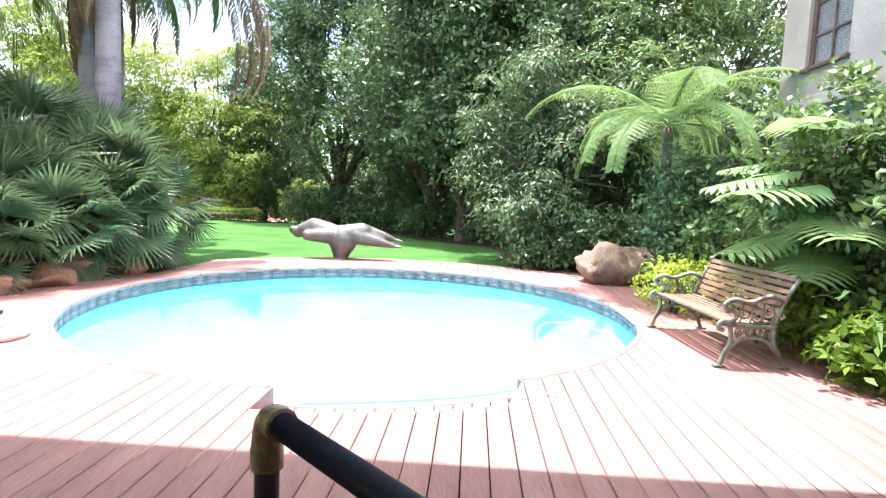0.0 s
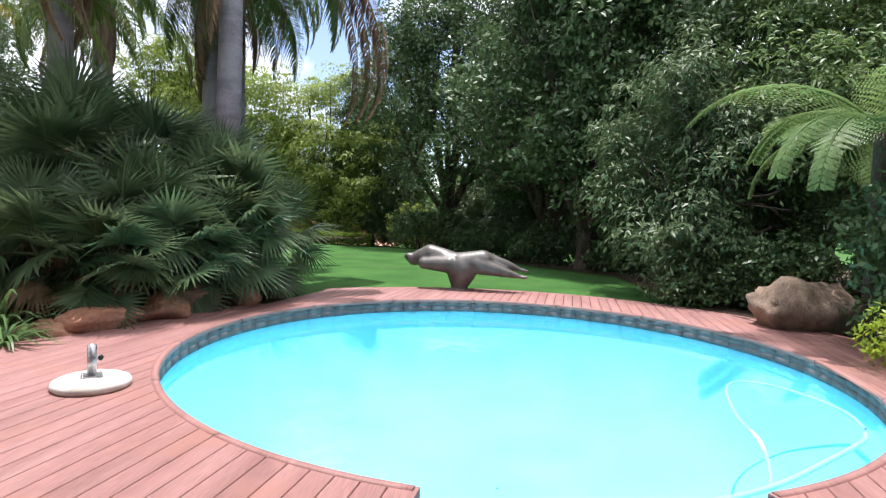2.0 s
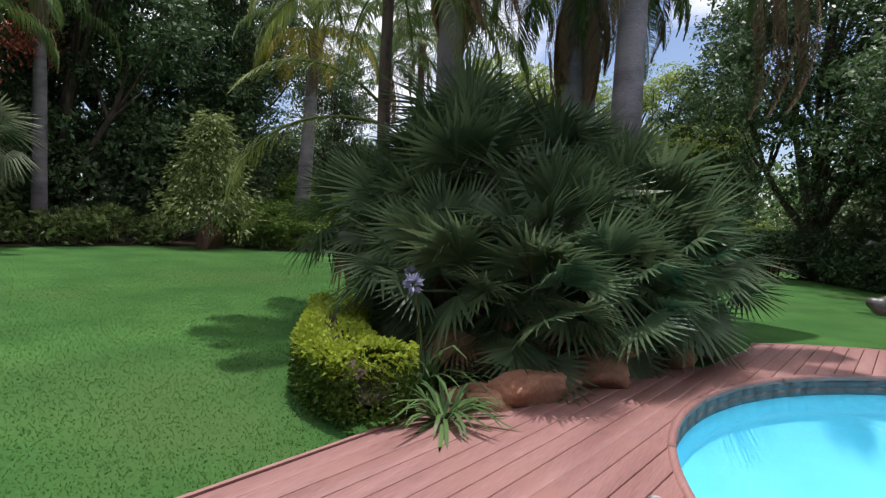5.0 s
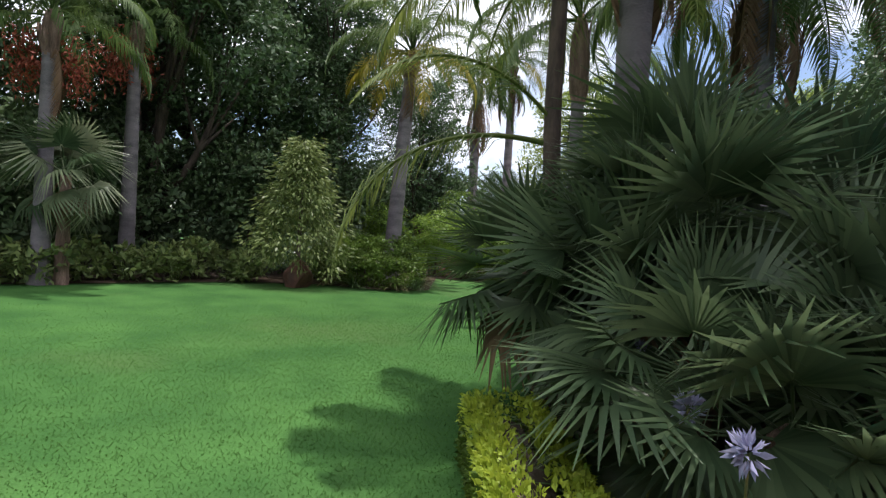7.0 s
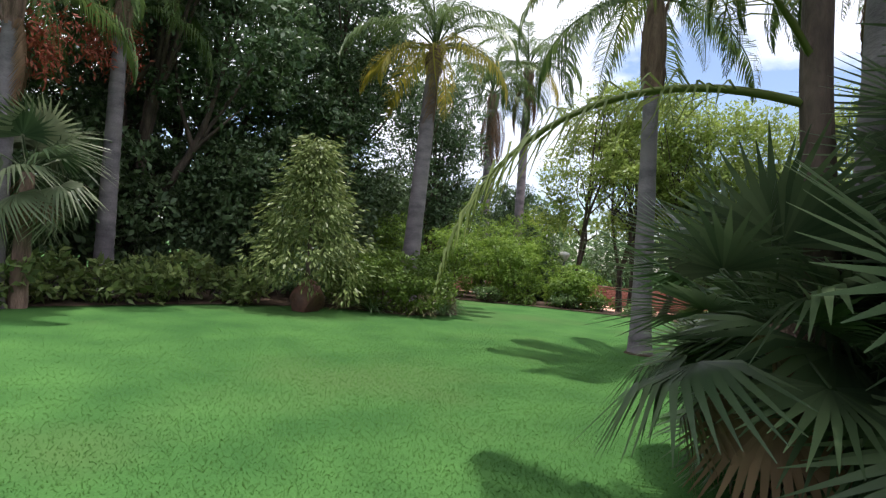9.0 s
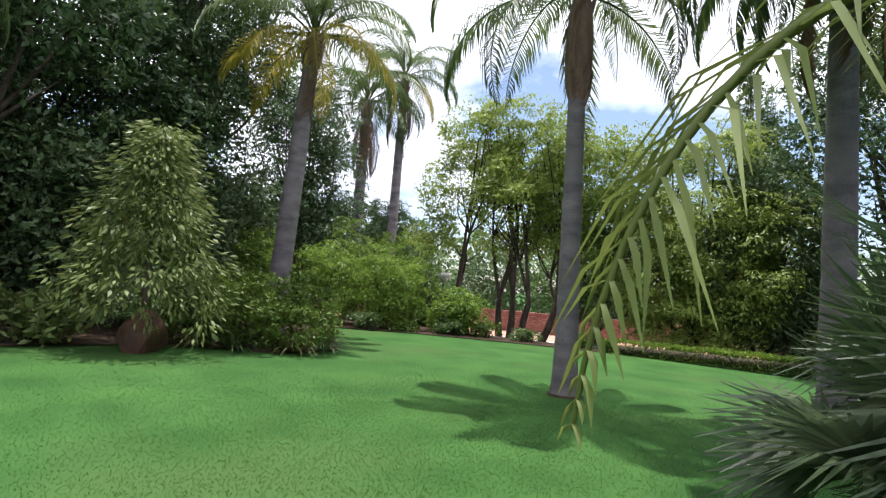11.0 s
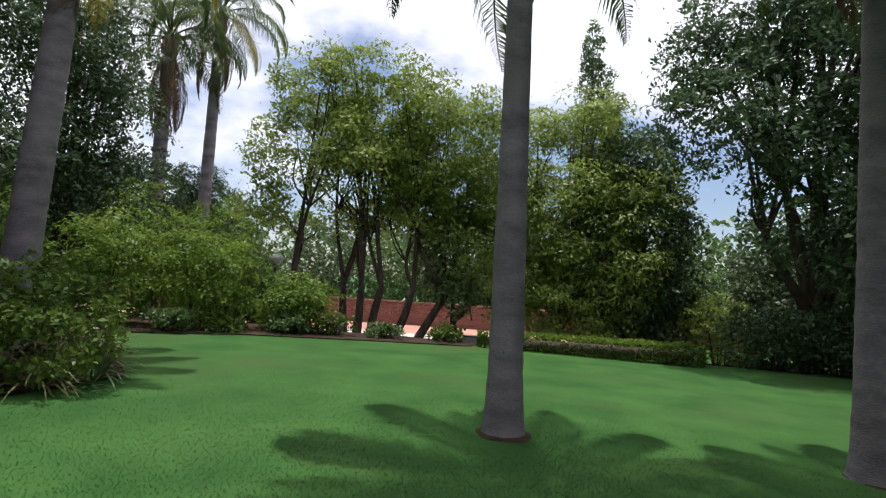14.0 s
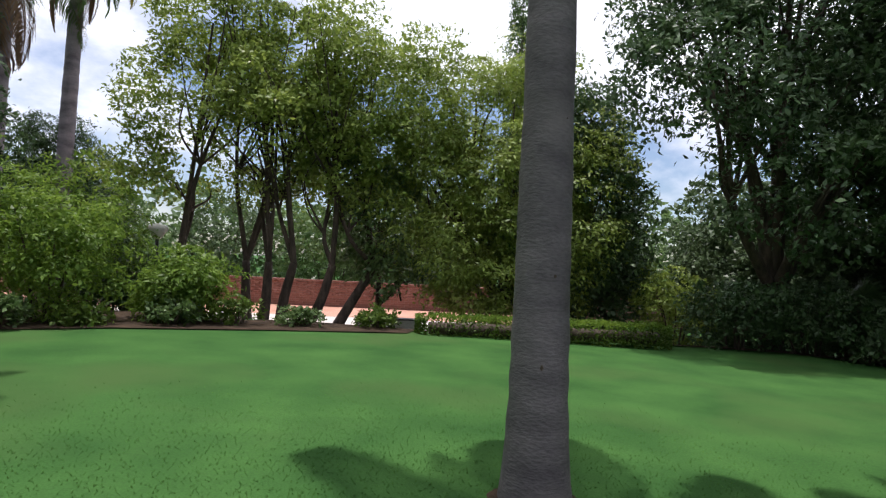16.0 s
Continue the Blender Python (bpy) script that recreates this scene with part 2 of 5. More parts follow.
def pane_material():
    m, n, l, b = material("window_glass")
    b.inputs["Base Color"].default_value = (0.42, 0.45, 0.50, 1)
    b.inputs["Roughness"].default_value, b.inputs["Metallic"].default_value = 0.04, 0.0
    b.inputs["Transmission Weight"].default_value, b.inputs["IOR"].default_value = 0.75, 1.45
    return m


def water_material():
    """Clear pool water: a blue tint, gentle ripples, gloss by the angle."""
    m, n, l, b = material("pool_water")
    tr, gl, mx, fr = n.new("ShaderNodeBsdfTransparent"), n.new("ShaderNodeBsdfGlossy"), n.new("ShaderNodeMixShader"), n.new("ShaderNodeFresnel")
    tr.inputs["Color"].default_value = (0.48, 0.90, 0.985, 1)
    gl.inputs["Roughness"].default_value = 0.03
    fr.inputs["IOR"].default_value = 1.33
    tc, wave, bp = n.new("ShaderNodeTexCoord"), n.new("ShaderNodeTexNoise"), n.new("ShaderNodeBump")
    wave.inputs["Scale"].default_value, wave.inputs["Detail"].default_value = 2.2, 3
    bp.inputs["Strength"].default_value, bp.inputs["Distance"].default_value = 0.25, 0.05
    l.new(tc.outputs["Object"], wave.inputs["Vector"])
    l.new(wave.outputs["Fac"], bp.inputs["Height"])
    l.new(bp.outputs["Normal"], gl.inputs["Normal"])
    l.new(bp.outputs["Normal"], fr.inputs["Normal"])
    l.new(fr.outputs["Fac"], mx.inputs["Fac"])
    l.new(tr.outputs["BSDF"], mx.inputs[1])
    l.new(gl.outputs["BSDF"], mx.inputs[2])
    l.new(mx.outputs["Shader"], n["Material Output"].inputs["Surface"])
    return m


GLASS, WATER = pane_material(), water_material()

# ---- geometry helpers ----
RNG = np.random.default_rng(7)


def solid(name, V, F, mat, parent=None, label="", smooth=False):
    """One mesh object from vertex and face arrays (all faces with the same number of corners)."""
    V, F = np.asarray(V, dtype=np.float32), np.asarray(F, dtype=np.int32)
    me = bpy.data.meshes.new(name)
    k = F.shape[1]
    me.vertices.add(len(V))
    me.vertices.foreach_set("co", V.ravel())
    me.loops.add(F.size)
    me.loops.foreach_set("vertex_index", F.ravel())
    me.polygons.add(len(F))
    me.polygons.foreach_set("loop_start", np.arange(0, F.size, k, dtype=np.int32))
    if smooth:
        me.polygons.foreach_set("use_smooth", np.ones(len(F), dtype=bool))
    me.update(calc_edges=True)
    me.materials.append(mat)
    return attach(new(name, me), parent, label)


def attach(ob, parent, label=""):
    if parent is not None:
        ob.parent = parent
    if label:
        ob["label"] = label
    return ob


def part(name, bm, mat, parent=None, label="", smooth=False):
    """Links a bmesh as one mesh object under a thing or a part."""
    me = bpy.data.meshes.new(name)
    bm.normal_update()
    bm.to_mesh(me)
    bm.free()
    if smooth:
        me.polygons.foreach_set("use_smooth", np.ones(len(me.polygons), dtype=bool))
    me.materials.append(mat)
    return attach(new(name, me), parent, label)


def again(ob, m, parent=None):
    """Another object on the same mesh, at the pose m."""
    o = new(ob.name.split(".")[0], ob.data)
    o.matrix_basis = m
    return attach(o, parent)


def thing(name, m, label, category, group="", kind=""):
    ob = new(name)
    ob.empty_display_size = 0.2
    ob.matrix_basis = m
    return tagged(ob, label, category, group, kind)


def box(bm, x0, y0, z0, x1, y1, z1, bevel=0.0, m=None):
    made = bmesh.ops.create_cube(bm, size=1.0)["verts"]
    bmesh.ops.scale(bm, vec=(x1 - x0, y1 - y0, z1 - z0), verts=made)
    bmesh.ops.translate(bm, vec=((x0 + x1) / 2, (y0 + y1) / 2, (z0 + z1) / 2), verts=made)
    if bevel:
        edges = list({e for v in made for e in v.link_edges})
        made = bmesh.ops.bevel(bm, geom=edges, offset=bevel, segments=2, affect="EDGES", profile=0.6)["verts"]
    if m is not None:
        bmesh.ops.transform(bm, matrix=m, verts=made)
    return made


def boxed(name, dims, mat, parent=None, label="", bevel=0.01, m=None):
    bm = bmesh.new()
    box(bm, *dims, bevel, m)
    return part(name, bm, mat, parent, label)


def sweep(points, radii, sides=8, flat=1.0, cap=True):
    """A tube along points: vertex and quad arrays. flat squeezes it across."""
    P = np.asarray(points, dtype=float)
    n = len(P)
    R = np.broadcast_to(np.asarray(radii, dtype=float), (n,))
    T = np.gradient(P, axis=0)
    T /= np.linalg.norm(T, axis=1)[:, None] + 1e-9
    up = np.array([0, 0, 1.0]) if abs(T[0, 2]) < 0.9 else np.array([1.0, 0, 0])
    V = []
    for p, t, r in zip(P, T, R):
        a = np.cross(up, t)
        a /= np.linalg.norm(a) + 1e-9
        b = np.cross(t, a)
        up = b if abs(T[0, 2]) < 0.9 else np.cross(t, np.cross(up, t))
        for k in range(sides):
            w = 2 * math.pi * k / sides
            V.append(p + r * (math.cos(w) * a + flat * math.sin(w) * b))
    F = [(i * sides + k, i * sides + (k + 1) % sides, (i + 1) * sides + (k + 1) % sides, (i + 1) * sides + k) for i in range(n - 1) for k in range(sides)]
    if cap and sides % 2 == 0:
        for s in (0, (n - 1) * sides):
            for k in range(1, sides // 2):
                F.append((s + k - 1, s + k, s + sides - 1 - k, s + sides - k) if k < sides // 2 else None)
    return np.array(V), np.array(F)


def join(parts):
    V, F, o = [], [], 0
    for v, f in parts:
        V.append(v)
        F.append(f + o)
        o += len(v)
    return np.concatenate(V), np.concatenate(F)


def curve_points(points, n=16):
    """A smooth line through a few points."""
    P = np.asarray(points, dtype=float)
    P = np.vstack([2 * P[0] - P[1], P, 2 * P[-1] - P[-2]])
    out = []
    for i in range(1, len(P) - 2):
        for u in np.linspace(0, 1, n, endpoint=False):
            a, b, c, d = P[i - 1:i + 3]
            out.append(0.5 * (2 * b + (c - a) * u + (2 * a - 5 * b + 4 * c - d) * u * u + (3 * b - a - 3 * c + d) * u ** 3))
    out.append(P[-2])
    return np.array(out)


def unit(v):
    return v / (np.linalg.norm(v, axis=-1, keepdims=True) + 1e-9)


def leaves(P, D, N, L, W, fold=0.12):
    """Folded pointed leaves: base P, direction D, normal N, length L, width W; a quad each."""
    S = unit(np.cross(D, N))
    N = unit(np.cross(S, D))
    L, W = np.asarray(L)[..., None], np.asarray(W)[..., None]
    V = np.stack([P, P + D * L * 0.45 + S * W / 2 + N * L * fold, P + D * L, P + D * L * 0.45 - S * W / 2 + N * L * fold], axis=1)
    n = len(P)
    return V.reshape(-1, 3), np.arange(4 * n).reshape(n, 4)


def crown(blobs, clumps, per, size, rng, spread=0.34, droop=0.0, inner=0.25, slim=0.45, gaps=0.0):
    """A crown of leaf clumps over the shells of a few ellipsoids, with an uneven outline and gaps."""
    B = np.array(blobs, dtype=float)
    area = (B[:, 3] * B[:, 4] + B[:, 3] * B[:, 5] + B[:, 4] * B[:, 5])
    which = rng.choice(len(B), size=clumps, p=area / area.sum())
    d = unit(rng.normal(size=(clumps, 3)))
    shell = np.where(rng.random(clumps) < inner, rng.uniform(0.3, 0.85, clumps), rng.uniform(0.8, 1.12, clumps))
    C = B[which, :3] + d * shell[:, None] * B[which, 3:]
    if gaps:
        shift = Vector(rng.uniform(0, 50, 3))
        thick = np.array([noise.noise(Vector(c) * 0.6 + shift) for c in C])
        keep = thick > np.quantile(thick, gaps)
        C, d, clumps = C[keep], d[keep], int(keep.sum())
    n = clumps * per
    cid = np.repeat(np.arange(clumps), per)
    radius = 0.95 * spread * rng.uniform(0.5, 1.5, clumps) ** 1.2
    squash = rng.uniform(0.45, 0.8, clumps)
    e = unit(rng.normal(size=(n, 3)) + d[cid] * 0.6 + np.array([0, 0, 0.75]))
    reach = np.where(rng.random(n) < 0.12, rng.uniform(1.0, 1.55, n), rng.uniform(0.55, 1.05, n) ** 0.7)
    off = e * (radius[cid] * reach)[:, None]
    off[:, 2] *= squash[cid]
    P = C[cid] + off
    D = unit(np.cross(e, rng.normal(size=(n, 3))) * 0.8 + e * 0.5 + np.array([0, 0, -droop]))
    N = unit(e + rng.normal(size=(n, 3)) * 0.3 + np.array([0, 0, 0.35]))
    L = size * rng.uniform(0.65, 1.35, n)
    return leaves(P, D, N, L, L * slim * rng.uniform(0.8, 1.25, n))


def height(x, y):
    """The ground: level by the pool, a gentle rise to the west bed, falling away to the court in the north."""
    x, y = np.asarray(x, dtype=float), np.asarray(y, dtype=float)
    z = -0.03 + 0.023 * np.clip(-(x + 6.5), 0, 16) * np.clip(1 - (y - 26.4) / 4, 0, 1)
    fall = np.clip(y - 18, 0, 7.5) * (0.008 + 0.037 * np.clip((x + 3) / 4, 0, 1)) + np.clip(y - 26.4, 0, 4) * 0.115
    return z - fall * np.clip(1 - (x - 2) / 10, 0, 1)


def ground_z(x, y):
    return float(height(x, y))


# ---- ground, pool, deck ----
TURN7 = radians(7.0)
PC, PR = Vector((-0.45, 7.50, 0)), 3.45


def to_uv(x, y):
    return x * math.cos(TURN7) - y * math.sin(TURN7), x * math.sin(TURN7) + y * math.cos(TURN7)


def to_xy(u, v):
    return u * math.cos(TURN7) + v * math.sin(TURN7), -u * math.sin(TURN7) + v * math.cos(TURN7)


UV = pose(0, 0, 0, 0, 0, -7.0)
UC, VC = to_uv(PC.x, PC.y)

radii = np.concatenate([[4.0], np.arange(4.5, 45, 0.75), 45 * 1.22 ** np.arange(1, 20)])
turn = np.linspace(0, 2 * math.pi, 145)[:-1]
gx, gy = PC.x + radii[:, None] * np.cos(turn), PC.y + radii[:, None] * np.sin(turn)
gv = np.stack([gx, gy, height(gx, gy)], axis=-1).reshape(-1, 3)
k = len(turn)
gf = np.array([(i * k + j, (i + 1) * k + j, (i + 1) * k + (j + 1) % k, i * k + (j + 1) % k) for i in range(len(radii) - 1) for j in range(k)])
tagged(solid("ground", gv, gf, LAWN, smooth=True), "green mown lawn with a few drier patches", "lawn", kind="structure")


def bed(name, outline, label):
    """A planted bed of soil laid just above the ground along an outline."""
    bm = bmesh.new()
    vs = [bm.verts.new((x, y, 0)) for x, y in outline]
    f = bm.faces.new(vs)
    bmesh.ops.triangulate(bm, faces=[f])
    for _ in range(3):
        bmesh.ops.subdivide_edges(bm, edges=[e for e in bm.edges if e.calc_length() > 1.5], cuts=1)
        bmesh.ops.triangulate(bm, faces=bm.faces[:])
    for v in bm.verts:
        v.co.z = ground_z(v.co.x, v.co.y) + 0.03 + 0.02 * noise.noise(v.co * 0.9)
    if sum(f.normal.z for f in bm.faces) < 0:
        bmesh.ops.reverse_faces(bm, faces=bm.faces[:])
    return tagged(part(name, bm, SOIL), label, "garden bed", kind="structure")


bed("garden_bed_west", [(-20.3, -8), (-20.3, 8), (-20.1, 12), (-19.2, 14.3), (-17.2, 15.6), (-16.9, 17.2), (-18.0, 18.6), (-20.2, 21.4), (-18.0, 23.2),
                        (-15.4, 24.4), (-12.6, 25.5), (-12.2, 27.0), (-13.6, 30.2), (-34, 32), (-34, -8)], "dark soil bed along the west edge of the lawn")
bed("garden_bed_north", [(-12.0, 26.4), (-6.0, 26.6), (-1.0, 25.2), (0.5, 19.2), (2.6, 16.6), (2.7, 12.4), (3.6, 9.6), (14, 9.0), (14, 31), (-12, 30.2)],
    "shaded dark soil bed under the trees")
bed("garden_bed_island", [(-5.6, 6.1), (-5.2, 7.4), (-4.6, 8.6), (-3.9, 9.9), (-4.6, 11.6), (-6.4, 12.6), (-8.2, 12.0), (-8.6, 10.0), (-8.0, 8.0), (-7.0, 6.9), (-6.2, 6.1)],
    "soil bed of the palm island beside the deck")
bed("garden_bed_house", [to_xy(3.62, 1.0), to_xy(4.8, 1.0), to_xy(4.8, 9.6), to_xy(3.3, 9.4), to_xy(3.62, 7.4)], "narrow soil bed along the house wall")

# pool: shell, floor, tile band, water, inner coping
N = 96
ring = [(math.cos(2 * math.pi * i / N), math.sin(2 * math.pi * i / N)) for i in range(N)]


def lathe(name, profile, mat, parent=None, label="", smooth=True, steps=ring):
    """A surface of turning about the pool's axis, from (radius, height) pairs."""
    V = [(PC.x + r * c, PC.y + r * s, z) for r, z in profile for c, s in steps]
    n = len(steps)
    F = [(i * n + j, i * n + (j + 1) % n, (i + 1) * n + (j + 1) % n, (i + 1) * n + j) for i in range(len(profile) - 1) for j in range(n)]
    return solid(name, V, F, mat, parent, label, smooth)


pool = tagged(new("swimming_pool"), "round swimming pool with pale blue plaster and a slate tile band", "pool", kind="structure")
lathe("basin", ([(PR + 0.12, -0.206), (PR, -0.206), (PR, -0.32)] + [(PR * q, -0.32 - 1.3 * (1 - q ** 4)) for q in np.linspace(0.985, 0.05, 20)] + [(0.02, -1.62)])[::-1], POOL, pool, "pale blue plastered basin")
step_from, step_to = math.atan2(3.9 - PC.y, -0.93 - PC.x), math.atan2(4.2 - PC.y, 1.05 - PC.x)


def arc_strip(name, r0, r1, z0, z1, a0, a1, mat, parent, n=20):
    """A curved board between two radii about the pool."""
    V, F = [], []
    for i in range(n + 1):
        a = a0 + (a1 - a0) * i / n
        for r, z in ((r0, z0), (r1, z0), (r1, z1), (r0, z1)):
            V.append((PC.x + r * math.cos(a), PC.y + r * math.sin(a), z))
    for i in range(n):
        for j in range(4):
            F.append((i * 4 + j, i * 4 + (j + 1) % 4, i * 4 + 4 + (j + 1) % 4, i * 4 + 4 + j))
    F += [(0, 1, 2, 3), (n * 4 + 3, n * 4 + 2, n * 4 + 1, n * 4)]
    return solid(name, V, F, mat, parent)


arc_strip("rim_backing", PR + 0.012, PR + 0.12, -0.20, -0.05, step_to, step_from + 2 * math.pi, GROUT, pool, 96)
for i in range(88):
    a0, a1 = 2 * math.pi * i / 88 + 0.0005, 2 * math.pi * (i + 1) / 88 - 0.0005
    mid = math.atan2(math.sin((a0 + a1) / 2), math.cos((a0 + a1) / 2))
    for row, (z0, z1) in enumerate(((-0.204, -0.122), (-0.12, -0.047))):
        if step_from - 0.03 < mid < step_to + 0.03:
            continue
        V = [(PC.x + r * math.cos(a), PC.y + r * math.sin(a), z) for r in (PR + 0.011, PR - 0.004) for a in (a0, a1) for z in (z0, z1)]
        F = [(4, 5, 7, 6), (0, 2, 3, 1), (0, 4, 6, 2), (1, 3, 7, 5), (0, 1, 5, 4), (2, 6, 7, 3)]
        solid("tile", V, F, TILE, pool)
water = lathe("water", [(PR + 0.004, -0.198), (2.3, -0.198), (1.1, -0.198), (0.01, -0.198)], WATER)
water.visible_shadow = False
tagged(water, "clear still blue pool water", "water", kind="structure")

# deck boards, clipped to the pool's circle and the deck's outline
deck = tagged(new("deck"), "red-stained timber deck of long boards round the pool", "deck", kind="structure")
PITCH, GAP, THICK, DECK_R = 0.155, 0.009, 0.024, 4.95
under = []


def spans(u):
    """The stretches of v that boards cover at u: outside the pool, inside the deck."""
    du = u - UC
    far = VC + math.sqrt(max(DECK_R ** 2 - du * du, 0.0001)) if abs(du) < DECK_R else VC
    if u < UC - 3.7:
        far = min(far, VC + 1.4)
    r = PR + 0.03
    x0 = abs(du) < r
    if not x0:
        return [(-4.0, far)]
    c = math.sqrt(r * r - du * du)
    near = VC - c
    x, y = to_xy(u, near)
    if step_from < math.atan2(y - PC.y, x - PC.x) < step_to:
        near = VC - math.sqrt((PR + 0.43) ** 2 - du * du)
    return [(-4.0, near), (VC + c, far)]


def board(u0, u1, ends, z, name="board"):
    (a0, a1), (b0, b1) = ends
    V = []
    for zz in (z - THICK, z):
        for u, v in ((u0, a0), (u1, b0), (u1, b1), (u0, a1)):
            x, y = to_xy(u, v)
            V.append((x, y, zz))
    e = 0.003
    top = [(x, y, zz) for x, y, zz in V[4:]]
    V[4:] = [(x, y, zz - e) for x, y, zz in top]
    cx, cy = sum(p[0] for p in top) / 4, sum(p[1] for p in top) / 4
    for (u, v) in ((u0 + e, a0 + e), (u1 - e, b0 + e), (u1 - e, b1 - e), (u0 + e, a1 - e)):
        x, y = to_xy(u, v)
        V.append((x, y, z))
    F = [(8, 9, 10, 11)] + [(4 + i, 4 + (i + 1) % 4, 8 + (i + 1) % 4, 8 + i) for i in range(4)] + [(i, (i + 1) % 4, 4 + (i + 1) % 4, 4 + i) for i in range(4)]
    return solid(name, V, F, DECK, deck)


u = -6.2
row = 0
while u < 3.55:
    u0, u1 = u + GAP / 2, u + PITCH - GAP / 2
    A, B = spans(u0), spans(u1)
    if len(A) != len(B):
        A = B = A if len(A) < len(B) else B
    for (a0, a1), (b0, b1) in zip(A, B):
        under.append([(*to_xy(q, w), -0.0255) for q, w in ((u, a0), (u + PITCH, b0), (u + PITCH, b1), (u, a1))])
        cut = a0 + 3.1 + 2.3 * ((row * 7) % 5) / 5
        if min(a1, b1) - max(a0, b0) > 6.0 and cut < min(a1, b1) - 0.6:
            board(u0, u1, ((a0, cut), (b0, cut)), 0.0)
            board(u0, u1, ((cut + 0.004, a1), (cut + 0.004, b1)), 0.0)
        elif a1 - a0 > 0.03 and b1 - b0 > 0.03:
            board(u0, u1, ((a0, a1), (b0, b1)), 0.0)
    u += PITCH
    row += 1
# added sheet close under the boards: shade in the gaps, put in as colour
solid("underlay", np.array(under).reshape(-1, 3), np.arange(4 * len(under)).reshape(-1, 4), GAP_SHADE, deck, "added near-black sheet that stands in for shade in the board gaps")
# lower tread at the pool's near side
for i in range(14):
    u0 = UC - 0.28 + i * PITCH * 0.92
    u1 = u0 + PITCH * 0.92 - GAP
    x, y = to_xy((u0 + u1) / 2, VC - 3.6)
    if not step_from - 0.02 < math.atan2(y - PC.y, x - PC.x) < step_to + 0.03:
        continue
    ends = [(VC - math.sqrt((PR + 0.43) ** 2 - (q - UC) ** 2), VC - math.sqrt((PR - 0.02) ** 2 - (q - UC) ** 2)) for q in (u0, u1)]
    board(u0, u1, ends, -0.15)


full = [step_to + 0.004 + i * (2 * math.pi - (step_to - step_from) - 0.008) / 14 for i in range(15)]
for a0, a1 in zip(full, full[1:]):
    arc_strip("coping_board", PR - 0.022, PR + 0.034, -0.05, 0.006, a0 + 0.001, a1 - 0.001, DECK, deck, 12)
arc_strip("riser", PR + 0.425, PR + 0.445, -0.15, -0.004, step_from, step_to, DECK, deck)
arc_strip("tread_nosing", PR - 0.04, PR - 0.012, -0.20, -0.145, step_from, step_to, DECK, deck)
for a in (step_from, step_to):
    d = Vector((math.cos(a), math.sin(a), 0))
    m = Matrix.Translation(PC) @ pose(0, 0, 0, 0, 0, math.degrees(a))
    boxed("riser", (PR - 0.02, -0.012, -0.18, PR + 0.44, 0.012, 0.004), DECK, deck, m=m, bevel=0.003)
boxed("edge_board", (-6.235, -4.0, -0.09, -6.205, VC - 0.6, 0.012), DECK, deck, m=UV, bevel=0.004)
for i in range(10):
    a0 = radians(22) + i * radians(11.6) - TURN7
    arc_strip("edge_board", DECK_R + 0.004, DECK_R + 0.03, -0.09, 0.008, a0 + 0.001, a0 + radians(11.6) - 0.001, DECK, deck, 8)

# ---- house ----
wall = tagged(new("wall_east"), "grey-beige plastered house wing with a projecting ledge", "wall", kind="structure")
WU, WV = 4.75, 9.45
WIN = (7.80, 8.78, 3.50, 4.95)
for dims in ((WU, -7, -0.3, WU + 0.28, WV, WIN[2]), (WU, -7, WIN[3], WU + 0.28, WV, 6.2), (WU, -7, WIN[2], WU + 0.28, WIN[0], WIN[3]), (WU, WIN[1], WIN[2], WU + 0.28, WV, WIN[3])):
    boxed("wall_panel", dims, PLASTER, wall, m=UV, bevel=0)
boxed("wall_panel", (WU + 0.28, WV - 0.28, -0.3, WU + 7, WV, 6.2), PLASTER, wall, m=UV, bevel=0)
boxed("ledge", (WU - 0.22, -7, 2.86, WU - 0.003, WV + 0.2, 3.02), PLASTER, wall, m=UV, bevel=0.012)
win = tagged(new("window_1"), "dark timber casement window with small panes", "window", kind="structure")
WX = WU + 0.1
for name, dims in (("window_frame", (WX - 0.05, WIN[0], WIN[2], WX + 0.05, WIN[0] + 0.07, WIN[3])), ("window_frame", (WX - 0.05, WIN[1] - 0.07, WIN[2], WX + 0.05, WIN[1], WIN[3])),
                   ("window_frame", (WX - 0.05, WIN[0], WIN[3] - 0.07, WX + 0.05, WIN[1], WIN[3])), ("window_sill", (WU - 0.06, WIN[0] - 0.04, WIN[2] - 0.05, WX + 0.06, WIN[1] + 0.04, WIN[2])),
                   ("mullion", (WX - 0.03, 8.27, WIN[2], WX + 0.03, 8.31, WIN[3])),
                   ("glazing_bar", (WX - 0.025, WIN[0], 3.94, WX + 0.025, WIN[1], 3.98)), ("glazing_bar", (WX - 0.025, WIN[0], 4.4, WX + 0.025, WIN[1], 4.44))):
    boxed(name, dims, TRIM, win, m=UV, bevel=0.006)
for v0, v1 in ((7.87, 8.27), (8.31, 8.71)):
    for z0, z1 in ((3.50, 3.94), (3.98, 4.4), (4.44, 4.88)):
        boxed("pane", (WX - 0.004, v0, z0, WX + 0.004, v1, z1), GLASS, win, m=UV, bevel=0)
boxed("wall_panel", (WU + 3.0, 3, 3.0, WU + 3.1, 9, 6.2), PLASTER, wall, m=UV, bevel=0)
south = boxed("wall_south", (-9.0, -4.6, -0.3, WU, -4.3, 4.2), PLASTER, m=UV, bevel=0)
tagged(south, "plain plastered house wall under the veranda roof", "wall", kind="structure")
roof = boxed("ceiling_veranda", (-6.3, -4.3, 3.0, WU - 0.23, 3.38, 3.16), WHITE, m=UV, bevel=0)
tagged(roof, "white boarded veranda ceiling", "ceiling", kind="structure")

